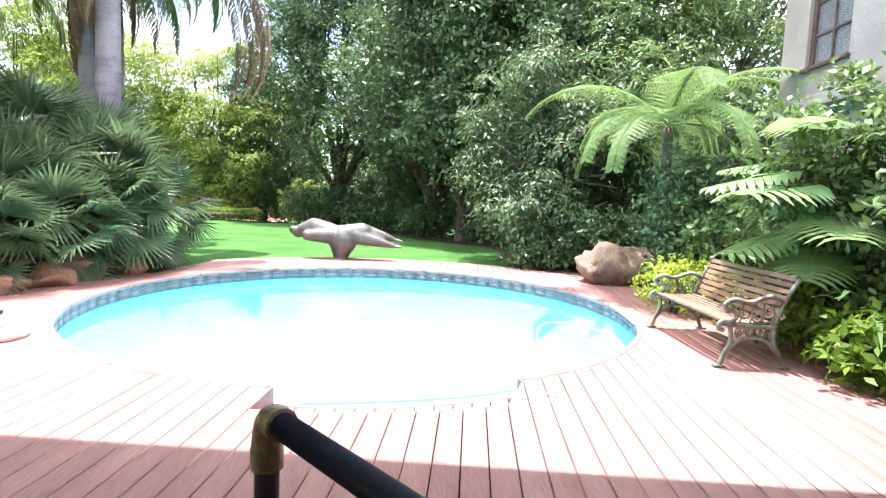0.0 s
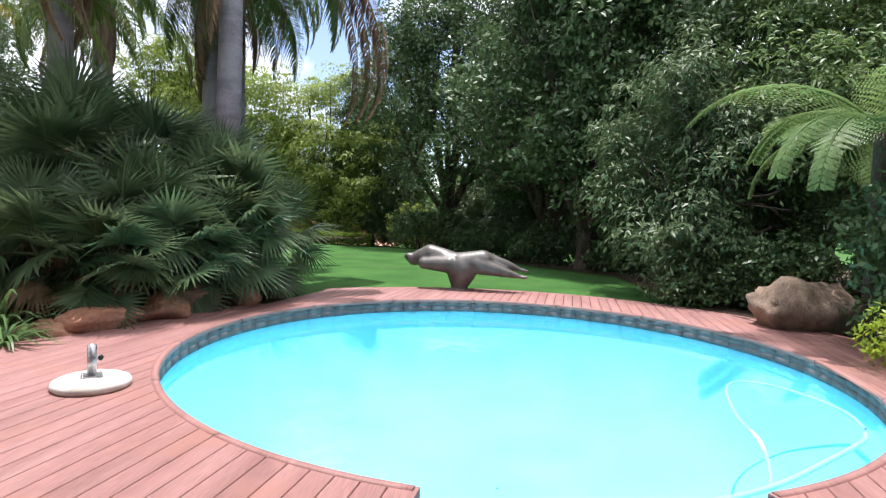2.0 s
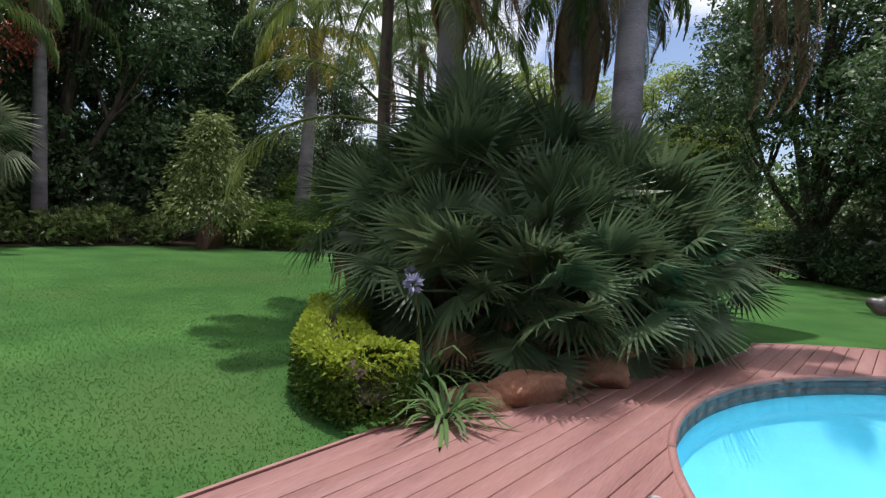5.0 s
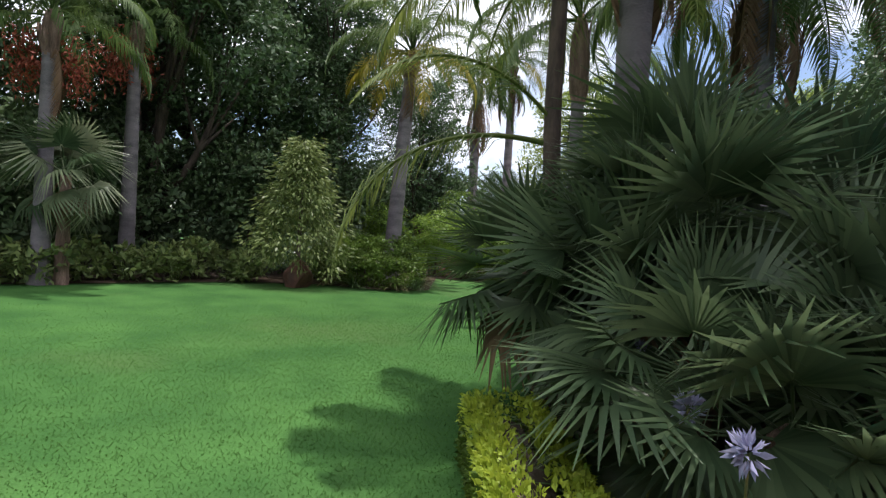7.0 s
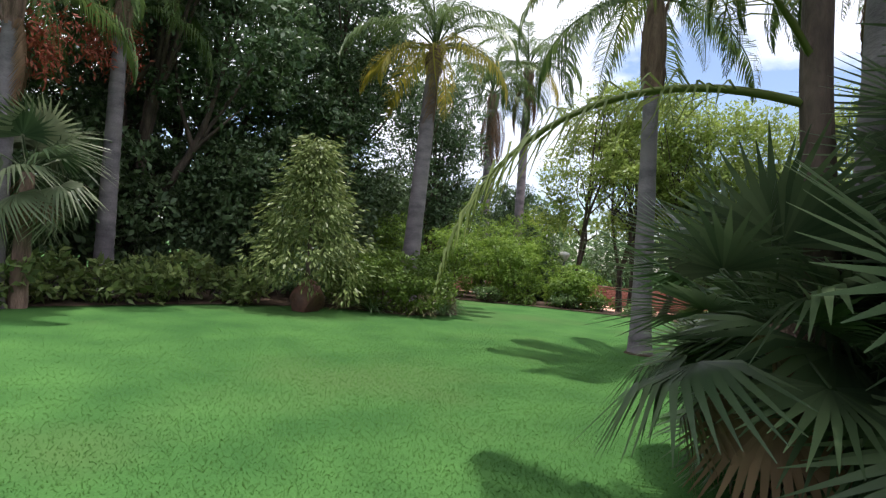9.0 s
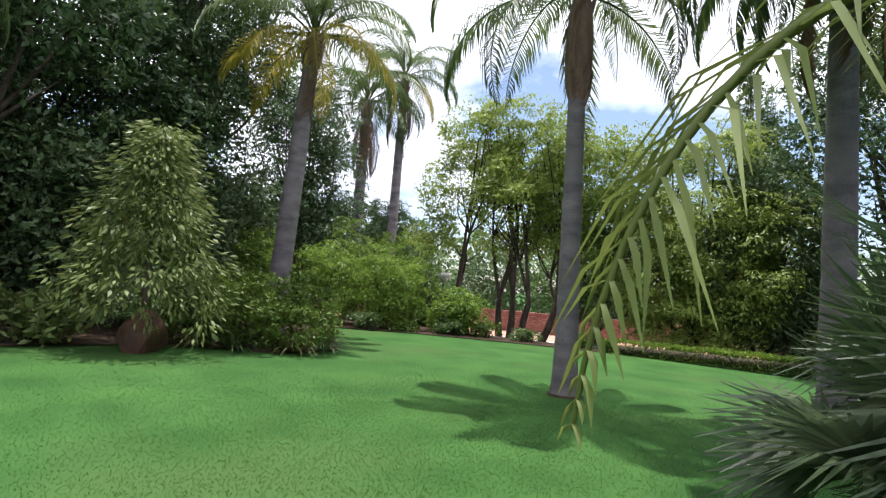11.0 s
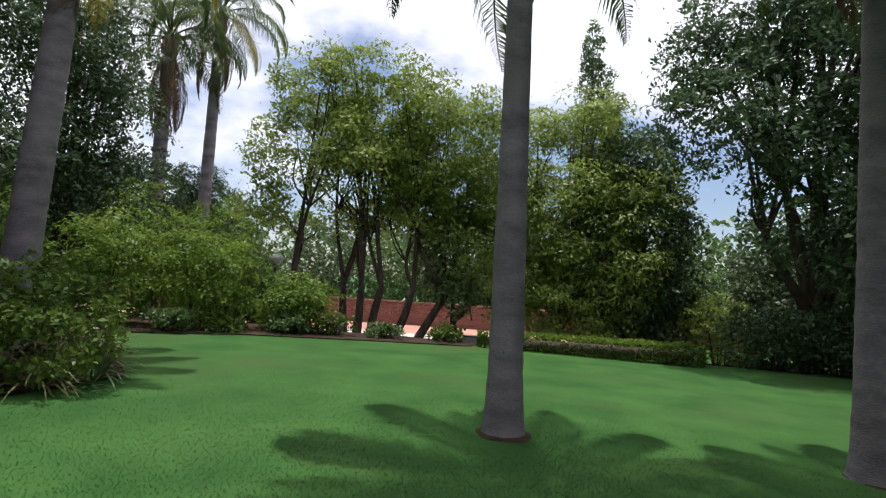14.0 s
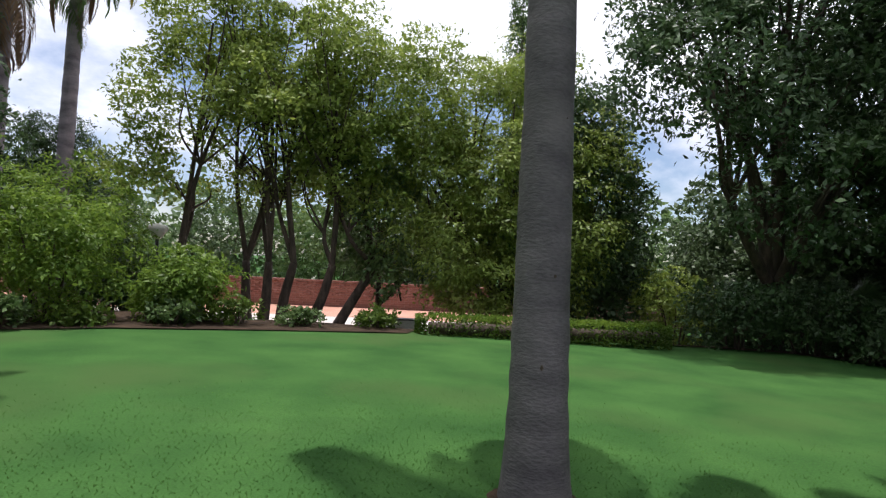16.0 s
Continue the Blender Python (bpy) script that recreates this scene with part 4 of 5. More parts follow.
def garden_bench(m):
    """A cast-iron bench: two scrolled end frames and timber slats. It faces -x; its length runs along y."""
    t = thing("garden_bench", m, "brown timber slat bench with scrolled grey-green cast-iron ends", "bench")
    L = 1.56
    for y in (0.0, L):
        e = new("end_frame")
        bits = []
        add = lambda pts, r, sides=8: bits.append(sweep([(p[1], p[0], p[2]) for p in pts], r, sides))
        add(curve_points([(0, -0.04, 0.0), (0, 0.0, 0.12), (0, 0.05, 0.24), (0, 0.04, 0.38)], 6), 0.022)
        add(curve_points([(0, 0.56, 0.0), (0, 0.50, 0.14), (0, 0.44, 0.26), (0, 0.44, 0.40)], 6), 0.022)
        add(curve_points([(0, 0.02, 0.14), (0, 0.12, 0.25), (0, 0.25, 0.28), (0, 0.38, 0.25), (0, 0.49, 0.14)], 6), 0.017)
        add(curve_points([(0, -0.02, 0.40), (0, 0.2, 0.385), (0, 0.44, 0.38)], 6), 0.02)
        add(curve_points([(0, 0.43, 0.38), (0, 0.49, 0.55), (0, 0.57, 0.72), (0, 0.63, 0.83), (0, 0.60, 0.86)], 6), 0.02)
        add(curve_points([(0, 0.52, 0.62), (0, 0.38, 0.66), (0, 0.2, 0.60), (0, 0.06, 0.62), (0, -0.02, 0.58), (0, 0.0, 0.52), (0, 0.05, 0.53)], 6), 0.024)
        add(curve_points([(0, 0.03, 0.54), (0, 0.09, 0.48), (0, 0.04, 0.42), (0, -0.05, 0.42), (0, -0.07, 0.36), (0, -0.02, 0.34)], 6), 0.02)
        for cx, cz, r in ((0.16, 0.50, 0.06), (0.28, 0.47, 0.055), (0.38, 0.52, 0.06), (0.12, 0.325, 0.04), (0.22, 0.335, 0.04), (0.32, 0.325, 0.04), (0.42, 0.31, 0.035), (0.25, 0.56, 0.035), (0.47, 0.60, 0.04)):
            add(spiral(cx, cz, r, r * 0.25, 0.5 + cx * 9, 0.5 + cx * 9 + 8.5), 0.0085, 5)
        for x0, x1 in ((0.1, 0.14), (0.2, 0.22), (0.3, 0.33), (0.4, 0.42)):
            add([(0, x0, 0.39), (0, (x0 + x1) / 2 + 0.02, 0.47), (0, x1, 0.60)], 0.008, 5)
            add([(0, x0, 0.28), (0, x1, 0.38)], 0.008, 5)
        remove(e)
        quads = [(v, f) for v, f in bits]
        V, F = join([(v + np.array([0, y, 0]), f) for v, f in quads])
        solid("end_frame", V, F, IRON, t, "scrolled cast iron", smooth=True)
        for x in (-0.04, 0.56):
            boxed("foot", (x - 0.05, y - 0.028, 0, x + 0.05, y + 0.028, 0.025), IRON, t, bevel=0.006)
    for i in range(7):
        x = -0.02 + i * 0.066
        boxed("seat_slat", (x, 0.02, 0.405 - 0.012 * math.sin(i / 6 * math.pi), x + 0.052, L - 0.02, 0.428 - 0.012 * math.sin(i / 6 * math.pi)), SLAT, t, bevel=0.005)
    for i in range(7):
        z = 0.46 + i * 0.06
        x = 0.445 + (z - 0.38) * 0.40
        boxed("back_slat", (-0.012, 0.02, -0.023, 0.012, L - 0.02, 0.023), SLAT, t, bevel=0.005, m=pose(x, 0, z, 0, 22, 0))
    for x, z in ((0.22, 0.39),):
        boxed("stretcher", (x - 0.012, 0.0, z - 0.03, x + 0.012, L, z - 0.012), IRON, t, bevel=0.003)
    return t


garden_bench(pose(2.93, 4.82, 0.0, 0, 0, -2.5))

# umbrella base
base = thing("umbrella_base", pose(-3.62, 5.24, 0), "round white concrete umbrella base with a short steel tube", "umbrella stand")
bm = bmesh.new()
prof = [(0.02, 0.085), (0.15, 0.082), (0.23, 0.072), (0.267, 0.055), (0.276, 0.035), (0.272, 0.012), (0.257, 0.0)]
rings = [[bm.verts.new((r * math.cos(a * math.pi / 24), r * math.sin(a * math.pi / 24), z)) for a in range(48)] for r, z in prof]
for a, b in zip(rings, rings[1:]):
    for i in range(48):
        bm.faces.new((b[i], b[(i + 1) % 48], a[(i + 1) % 48], a[i]))
bm.faces.new(rings[0])
part("disc", bm, CONCRETE, base, smooth=True)
boxed("flange", (-0.075, -0.075, 0.083, 0.075, 0.075, 0.091), STEEL, base, bevel=0.002, m=pose(0, 0, 0, 0, 0, 38))
tube_pts = [(0.03, 0.0), (0.033, 0.0), (0.033, 0.235), (0.027, 0.235), (0.027, 0.05)]
V = [(r * math.cos(a * math.pi / 12), r * math.sin(a * math.pi / 12), z + 0.09) for r, z in tube_pts for a in range(24)]
F = [(i * 24 + j, i * 24 + (j + 1) % 24, (i + 1) * 24 + (j + 1) % 24, (i + 1) * 24 + j) for i in range(4) for j in range(24)]
solid("tube", V, F, STEEL, base, "galvanised steel tube", smooth=True)
V, F = sweep([(0.03, 0, 0.235), (0.075, -0.01, 0.235)], 0.006, 8)
knob = solid("clamp_bolt", V, F, STEEL, base)
bm = bmesh.new()
bmesh.ops.create_uvsphere(bm, u_segments=14, v_segments=10, radius=0.024)
bmesh.ops.scale(bm, vec=(0.7, 1, 1), verts=bm.verts)
bmesh.ops.translate(bm, vec=(0.082, -0.011, 0.235), verts=bm.verts)
part("knob", bm, BLACK, knob, "black clamp knob", smooth=True)
for i in range(4):
    a = radians(38 + 45 + 90 * i)
    V, F = sweep([(0.085 * math.cos(a), 0.085 * math.sin(a), 0.088), (0.085 * math.cos(a), 0.085 * math.sin(a), 0.102)], 0.007, 6)
    solid("bolt", V, F, STEEL, base)

# handrail at the top of the veranda
rail = thing("handrail", pose(0, 0, 0), "dark blue painted pipe handrail with a tarnished brass elbow", "handrail")
E0, E1 = Vector((-0.262, 1.15, 0.965)), Vector((0.75, -0.12, 0.985))
RD = (E1 - E0).normalized()
V, F = sweep([E0 + RD * 0.055, (E0 + E1) / 2, E1], 0.027, 20)
solid("top_pipe", V, F, NAVY, rail, smooth=True)
V, F = sweep([E0 + Vector((0, 0, -0.075)), Vector((E0.x, E0.y, 0.45)), Vector((E0.x, E0.y, 0.0))], 0.026, 20)
solid("post", V, F, NAVY, rail, smooth=True)
V, F = sweep([Vector((E1.x, E1.y, E1.z)), Vector((E1.x, E1.y, 0.45)), Vector((E1.x, E1.y, 0.0))], 0.026, 20)
solid("post", V, F, NAVY, rail, smooth=True)
elbow = curve_points([E0 + Vector((0, 0, -0.11)), E0 + Vector((0, 0, -0.05)), E0 + RD * 0.018 + Vector((0, 0, -0.004)), E0 + RD * 0.065], 6)
V, F = sweep(elbow, [0.034] * 5 + [0.032] * 9 + [0.034] * 5, 20)
solid("elbow", V, F, BRASS, rail, "tarnished brass elbow", smooth=True)
for p in (E0, E1):
    boxed("base_plate", (p.x - 0.06, p.y - 0.06, 0, p.x + 0.06, p.y + 0.06, 0.01), NAVY, rail, bevel=0.002)

# pool cleaner hose afloat
hose_pts = [(2.62, 6.3, -0.24), (2.72, 6.85, -0.25), (2.5, 7.45, -0.25), (2.15, 7.62, -0.25), (1.86, 7.3, -0.25), (1.62, 6.4, -0.25), (1.48, 5.6, -0.2), (1.36, 5.2, -0.4), (1.2, 5.3, -0.9)]
V, F = sweep(curve_points(hose_pts, 10), 0.015, 8)
h = thing("pool_hose", pose(0, 0, 0), "white ribbed pool cleaner hose floating on the water", "hose")
solid("loop", V, F, HOSE, h, smooth=True)
V, F = sweep(curve_points([(2.62, 6.3, -0.28), (2.45, 6.05, -0.262), (1.9, 5.55, -0.262), (1.3, 5.05, -0.262), (0.7, 4.72, -0.262), (0.0, 4.55, -0.262), (-0.75, 4.5, -0.28)], 10), 0.02, 8)
solid("run", V, F, HOSE, h, smooth=True)

# statue: one plain mesh grown from balls and limbs
bm = bmesh.new()


def lump(c, r, scale=(1, 1, 1), rot=0.0):
    vs = bmesh.ops.create_icosphere(bm, subdivisions=3, radius=1.0)["verts"]
    bmesh.ops.transform(bm, matrix=pose(*c, 0, rot, 0) @ Matrix.Diagonal((r * scale[0], r * scale[1], r * scale[2], 1)), verts=vs)


def limb(a, b, r0, r1, n=9):
    a, b = Vector(a), Vector(b)
    for i in range(n):
        f = i / (n - 1)
        lump(a.lerp(b, f), r0 + (r1 - r0) * f)


limb((0.02, 0.0, 0.08), (0.06, 0.0, 0.42), 0.15, 0.31)
limb((0.05, 0.0, 0.48), (0.46, 0.0, 0.6), 0.27, 0.21)
limb((0.44, 0.08, 0.64), (0.92, 0.08, 0.54), 0.17, 0.10)
limb((0.92, 0.08, 0.54), (1.16, 0.08, 0.47), 0.10, 0.05)
limb((0.38, -0.09, 0.52), (0.86, -0.09, 0.42), 0.18, 0.11)
limb((0.86, -0.09, 0.42), (1.16, -0.09, 0.35), 0.11, 0.05)
lump((1.24, 0.08, 0.45), 0.05, (2.6, 0.9, 0.8), 8)
lump((1.24, -0.09, 0.335), 0.05, (2.6, 0.9, 0.8), 4)
limb((0.0, 0.0, 0.5), (-0.26, 0.0, 0.56), 0.24, 0.19)
limb((-0.2, 0.06, 0.56), (-0.58, 0.08, 0.67), 0.21, 0.2)
limb((-0.58, 0.08, 0.67), (-0.92, 0.06, 0.56), 0.2, 0.13)
limb((-0.16, -0.13, 0.5), (-0.68, -0.13, 0.5), 0.17, 0.11)
lump((-0.98, 0.02, 0.59), 0.11, (1.25, 0.9, 0.85), 20)
lump((0.0, 0.0, 0.0), 0.2, (1.1, 0.9, 0.25))
statue = part("statue", bm, BRONZE, smooth=True)
mod = statue.modifiers.new("merge", "REMESH")
mod.mode, mod.voxel_size, mod.use_smooth_shade = "VOXEL", 0.022, True
sm = statue.modifiers.new("soften", "SMOOTH")
sm.factor, sm.iterations = 0.6, 6
statue.matrix_basis = pose(-1.33, 12.28, -0.02, 0, 0, -4)
tagged(statue, "grey bronze abstract reclining sculpture balanced on a narrow foot", "statue")

boulder("boulder", 3.95, 10.1, 0.84, 0.5, 0.62, STONE_GREY, "large craggy flat-topped brown-grey boulder at the deck's edge", 8, 14, 0.4, crag=0.3, block=0.72)
for i, (x, y, sx, sy, sz, rz) in enumerate(((-5.02, 7.2, 0.52, 0.28, 0.2, 62), (-4.75, 7.95, 0.32, 0.26, 0.22, 40), (-5.3, 6.75, 0.3, 0.22, 0.13, 20), (-5.5, 7.65, 0.55, 0.35, 0.36, 65), (-4.85, 8.6, 0.45, 0.36, 0.34, 30), (-4.35, 9.3, 0.32, 0.26, 0.2, 10))):
    boulder("boulder", x, y, sx, sy, sz, STONE_RED, "red-brown sandstone boulder edging the palm island", 20 + i, rz, 0.06, group="island boulders")

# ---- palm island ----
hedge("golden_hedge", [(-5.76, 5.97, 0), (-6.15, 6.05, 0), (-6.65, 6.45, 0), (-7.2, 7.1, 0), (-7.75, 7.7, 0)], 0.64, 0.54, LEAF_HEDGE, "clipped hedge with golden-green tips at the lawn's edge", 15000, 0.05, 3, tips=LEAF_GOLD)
strap_clump(-5.32, 6.25, "clump of grey-green strap leaves spilling onto the deck", LEAF_STRAP, 46, 0.55, 1, "strap_plant", group="strap plants")
strap_clump(-5.85, 6.75, "agapanthus clump with violet-blue flower heads", LEAF_STRAP, 60, 0.9, 2, "agapanthus", 1, group="agapanthus")
strap_clump(-6.45, 7.0, "agapanthus clump with a violet-blue flower head", LEAF_STRAP, 60, 0.9, 3, "agapanthus", 1, group="agapanthus")
strap_clump(-7.1, 7.9, "agapanthus clump with violet-blue flower heads", LEAF_STRAP, 60, 0.9, 4, "agapanthus", 1, group="agapanthus")
fan_palm(-6.5, 8.9, [(0.0, -0.2, 1.75, 1.45, 44), (0.9, -0.3, 1.25, 1.35, 40), (-0.55, -0.4, 1.35, 1.35, 38), (0.2, -1.25, 0.95, 1.2, 36), (1.5, 0.6, 1.0, 1.35, 34), (-1.1, 0.5, 1.4, 1.4, 36),
                     (0.5, 0.9, 2.0, 1.45, 34), (-0.5, 0.2, 2.25, 1.35, 34), (1.15, -1.0, 0.95, 1.1, 30), (-1.75, -0.15, 1.5, 1.15, 34), (-1.5, 0.9, 1.2, 1.2, 28), (0.75, -1.5, 0.8, 0.95, 24), (1.35, -1.35, 0.7, 0.95, 28), (1.75, -0.4, 0.8, 1.05, 26), (-1.85, 1.4, 0.95, 1.3, 44), (-1.45, 1.9, 1.5, 1.25, 36)],
         "huge clumping fan palm with stiff dark green fans", 5)
fan_palm(-5.05, 10.0, [(0, 0, 1.5, 1.4, 36), (0.5, -0.6, 1.0, 1.3, 32), (-0.5, 0.5, 1.8, 1.4, 30), (0.6, 0.5, 0.9, 1.2, 26), (0.0, -1.0, 0.8, 1.15, 26)], "dark green clumping fan palm beside the pool deck", 6)
queen_palm(-7.8, 9.92, 6.0, 0.22, "tall feather palm with a grey ringed trunk and dry hanging fronds", (0.004, 0.0), 20, 0, 3, 11, 1.1, turn0=20)
queen_palm(-5.45, 10.92, 6.1, 0.25, "tall thick-trunked feather palm above the fan palms", (0.01, 0.0), 30, 0, 2, 12, 1.05, turn0=75, trailing=(55, 61, 67, 258, 266), bare=(268, 359))
queen_palm(-7.36, 13.93, 6.3, 0.24, "tall slender feather palm with dry hanging fronds", (0.0, 0.0), 32, 0, 6, 13, 1.1, turn0=130)
queen_palm(-7.8, 16.15, 7.2, 0.245, "tall thick grey palm standing in the lawn", (-0.004, 0.0), 26, 0, 3, 14, 1.15, turn0=10, trailing=(310,))
queen_palm(-11.66, 16.35, 5.2, 0.205, "grey ringed feather palm standing in the lawn", (-0.012, -0.01), 17, 0, 0, 15, 1.05, turn0=200, shaft=2.1)

# soil collars round the two palms in the lawn
for palm in [o for o in scene.objects if o.name.startswith("palm_tree") and o.location.y > 16.1 and -12 < o.location.x < -7]:
    V, F = sweep([(0, 0, 0.0), (0, 0, 0.02), (0, 0, 0.035)], np.array([0.32, 0.305, 0.26]), 20)
    V[:, :2] *= 1 + 0.06 * np.sin(np.arctan2(V[:, 1], V[:, 0]) * 5)[:, None]
    solid("root_collar", V, F, SOIL, palm, "dark bare soil round the foot", smooth=True)

# worn scars on the nearest lawn palm
nearest = [o for o in scene.objects if o.name.startswith("palm_tree") and abs(o.location.x + 11.66) < 0.01][0]
for i, (a, z) in enumerate(((250, 2.15), (282, 1.55), (262, 0.95), (300, 2.6), (240, 0.5), (275, 3.3))):
    r = 0.205 * (1 - 0.28 * z / 5.35)
    V, F = sweep([(-0.012 * z + math.cos(radians(a)) * r * 0.99, math.sin(radians(a)) * r * 0.99, z - 0.03), (-0.012 * z + math.cos(radians(a)) * r * 1.03, math.sin(radians(a)) * r * 1.03, z), (-0.012 * z + math.cos(radians(a)) * r * 0.99, math.sin(radians(a)) * r * 0.99, z + 0.03)], [0.006, 0.013, 0.006], 6)
    solid("bark_scar", V, F, BARK, nearest, "dark scar in the bark")

# low arching palm whose frond reaches over the lawn
lp = thing("palm_tree", pose(-8.07, 8.8, ground_z(-8.07, 8.8)), "slender palm with pale feathery fronds and one long low arching frond", "palm tree")
V, F = sweep(curve_points([(0, 0, -0.1), (0.05, 0.0, 1.5), (-0.05, 0.05, 3.0), (-0.05, 0.08, 4.75)], 10), np.linspace(0.1, 0.075, 31), 12)
solid("trunk", V, F, BARK, lp, "dark slender trunk", smooth=True)
LONG = frond_mesh("frond", LEAF_ARCH, 2.75, 0.28, 1.75, 46, 0.55, 9, 0.42, 0.017, 0.3)
again(LONG, pose(-0.05, 0.05, 2.72, 0, 4, 216), lp)
again(LONG, pose(-0.05, 0.05, 2.95, 0, -22, 248) @ Matrix.Diagonal((0.85, 0.85, 0.85, 1)), lp)
FROND_G = frond_mesh("frond", LEAF_ARCH, 2.7, 0.3, 1.9, 70, 0.5, 8, 0.7, 0.02, 0.2)
for i in range(11):
    again(FROND_G, pose(-0.05, 0.08, 4.55, 0, -14 + 13 * (i % 3), 137.5 * i + 12) @ Matrix.Diagonal((1.0 - 0.06 * (i % 3),) * 3 + (1,)), lp)

# ---- planting by the house and behind the pool ----


def fern_mesh(name, length, seed):
    """A tree-fern frond: an arching midrib with two rows of tapering, toothed side fronds."""
    rng = np.random.default_rng(seed)
    s = np.linspace(0, 1, 18)
    ang = 0.55 - 1.75 * s ** 1.2
    X = np.concatenate([[0], np.cumsum(np.cos(ang[:-1]))]) * length / 17
    Z = np.concatenate([[0], np.cumsum(np.sin(ang[:-1]))]) * length / 17
    line = np.stack([X, np.zeros(18), Z], axis=1)
    parts = [sweep(line, np.linspace(0.018, 0.004, 18), 5, cap=False)]
    P, D, N, L = [], [], [], []
    for q in np.linspace(0.12, 0.99, 25):
        i = min(int(q * 17), 16)
        p = line[i] + (line[i + 1] - line[i]) * (q * 17 - i)
        T = unit(line[i + 1] - line[i])
        nrm = np.array([-T[2], 0, T[0]])
        size = length * 0.30 * math.sin(min(1.0, q * 1.15 + 0.10) ** 0.8 * math.pi * 0.93)
        for side in (-1, 1):
            d = unit(T * 0.45 + np.array([0, side, 0]) - nrm * 0.18)
            for f in np.linspace(0.06, 1.0, 12):
                for s2 in (-1, 1):
                    P.append(p + d * size * f - nrm * 0.12 * size * f * f)
                    D.append(unit(d * 0.55 + T * s2 * 1.0))
                    N.append(nrm)
                    L.append(0.095 * length / 1.8 * (1.02 - f * 0.72))
    V, F = leaves(np.array(P), np.array(D), np.array(N) + rng.normal(size=(len(P), 3)) * 0.08, np.array(L), np.array(L) * 0.36, 0.02)
    parts.append((V, F))
    V, F = join(parts)
    return solid(name, V, F, LEAF_FERN)


FERNS = [fern_mesh("fern_frond", 2.6, 1), fern_mesh("fern_frond", 2.3, 2)]
tf = thing("tree_fern", pose(4.25, 9.1, 0.0), "tree fern with wide light green lacy fronds", "fern")
V, F = sweep(curve_points([(0.1, 0.1, -0.1), (0.05, 0.05, 1.3), (0, 0, 2.7)], 8), np.linspace(0.1, 0.08, 17), 12)
solid("trunk", V, F, BARK, tf, "dark fibrous trunk", smooth=True)
for i in range(13):
    k = 1.0 - 0.08 * (i % 3)
    again(FERNS[i % 2], pose(0, 0, 2.75, 0, -24 + 19 * (i % 3) + 5 * (i % 4), i * 360 / 13 + 11 * (i % 2)) @ Matrix.Diagonal((k, k, k, 1)), tf)


def split_leaf(name, size, seed):
    """A big split leaf: a curved blade cut into fingers along both sides."""
    parts = [sweep([(0, 0, 0), (size * 0.5, 0, 0.05 * size), (size, 0, -0.08 * size)], [0.012, 0.008, 0.003], 5, cap=False)]
    for i in range(11):
        q = 0.02 + 0.085 * i
        w = size * 0.55 * math.sin((q * 0.88 + 0.14) * math.pi) ** 0.6
        for side in (-1, 1):
            a, b = np.array([q * size, 0, 0.0]), np.array([(q + 0.085) * size, 0, 0.0])
            lean = np.array([0.07 * size, side * w * 0.42, 0.05 * w])
            m1, m2 = a + lean, b + lean - np.array([0.008 * size, 0, 0])
            tip = (a + b) / 2 + np.array([0.14 * size, side * w, -0.22 * w])
            s1, s2 = m1 * 0.45 + tip * 0.55 + np.array([-0.022 * size, 0, 0.02]), m2 * 0.45 + tip * 0.55 + np.array([0.022 * size, 0, 0.02])
            parts.append((np.array([a, b, m2, m1, s2, s1, tip + (0.006, 0, 0), tip]), np.array([(0, 1, 2, 3), (3, 2, 4, 5), (5, 4, 6, 7)])))
    V, F = join(parts)
    return solid(name, V, F, LEAF_SPLIT)


SPLIT = split_leaf("split_leaf", 0.95, 1)
ph = thing("philodendron", pose(4.4, 5.6, 0.0), "philodendron with huge glossy split leaves behind the bench", "plant")
for i, (a, el, h, r, k) in enumerate(((200, 40, 1.35, 0.55, 1.25), (240, 25, 1.1, 0.5, 1.15), (165, 30, 1.5, 0.45, 1.15), (285, 35, 1.25, 0.5, 1.0), (120, 45, 1.6, 0.5, 1.0), (215, 60, 1.9, 0.35, 1.0),
                                      (180, 12, 0.9, 0.55, 1.0), (260, 62, 1.75, 0.3, 1.0), (70, 40, 1.4, 0.4, 0.9), (330, 30, 1.2, 0.4, 0.9), (225, 5, 0.75, 0.6, 0.9))):
    d = Vector((math.cos(radians(a)), math.sin(radians(a)), 0))
    tip = d * r + Vector((0, 0, h))
    h, r, k = h + 0.35, r * 0.6, k * 0.85
    tip = d * r + Vector((0, 0, h))
    V, F = sweep(curve_points([(0, 0, 0), d * r * 0.35 + Vector((0, 0, h * 0.6)), tip], 6), np.linspace(0.02, 0.012, 13), 6)
    solid("leaf_stalk", V, F, STALK, ph, smooth=True)
    again(SPLIT, Matrix.Translation(tip) @ pose(0, 0, 0, 0, 28 - el * 0.5, a) @ Matrix.Diagonal((k, k, k, 1)), ph)
strap_clump(4.3, 4.9, "spiky sword-leaved plant by the house wall", LEAF_STRAP, 22, 1.0, 9, "sword_plant", width=0.07, z=0.35)
make_shrub("shrub", 3.75, 7.35, "golden-green rounded shrub behind the bench", LEAF_GOLD, 0.5, 0.5, 0.75, 120, 14, 0.07, 31)
make_shrub("shrub", 4.2, 6.9, "golden-green rounded shrub behind the bench", LEAF_GOLD, 0.45, 0.45, 0.7, 100, 14, 0.07, 32)
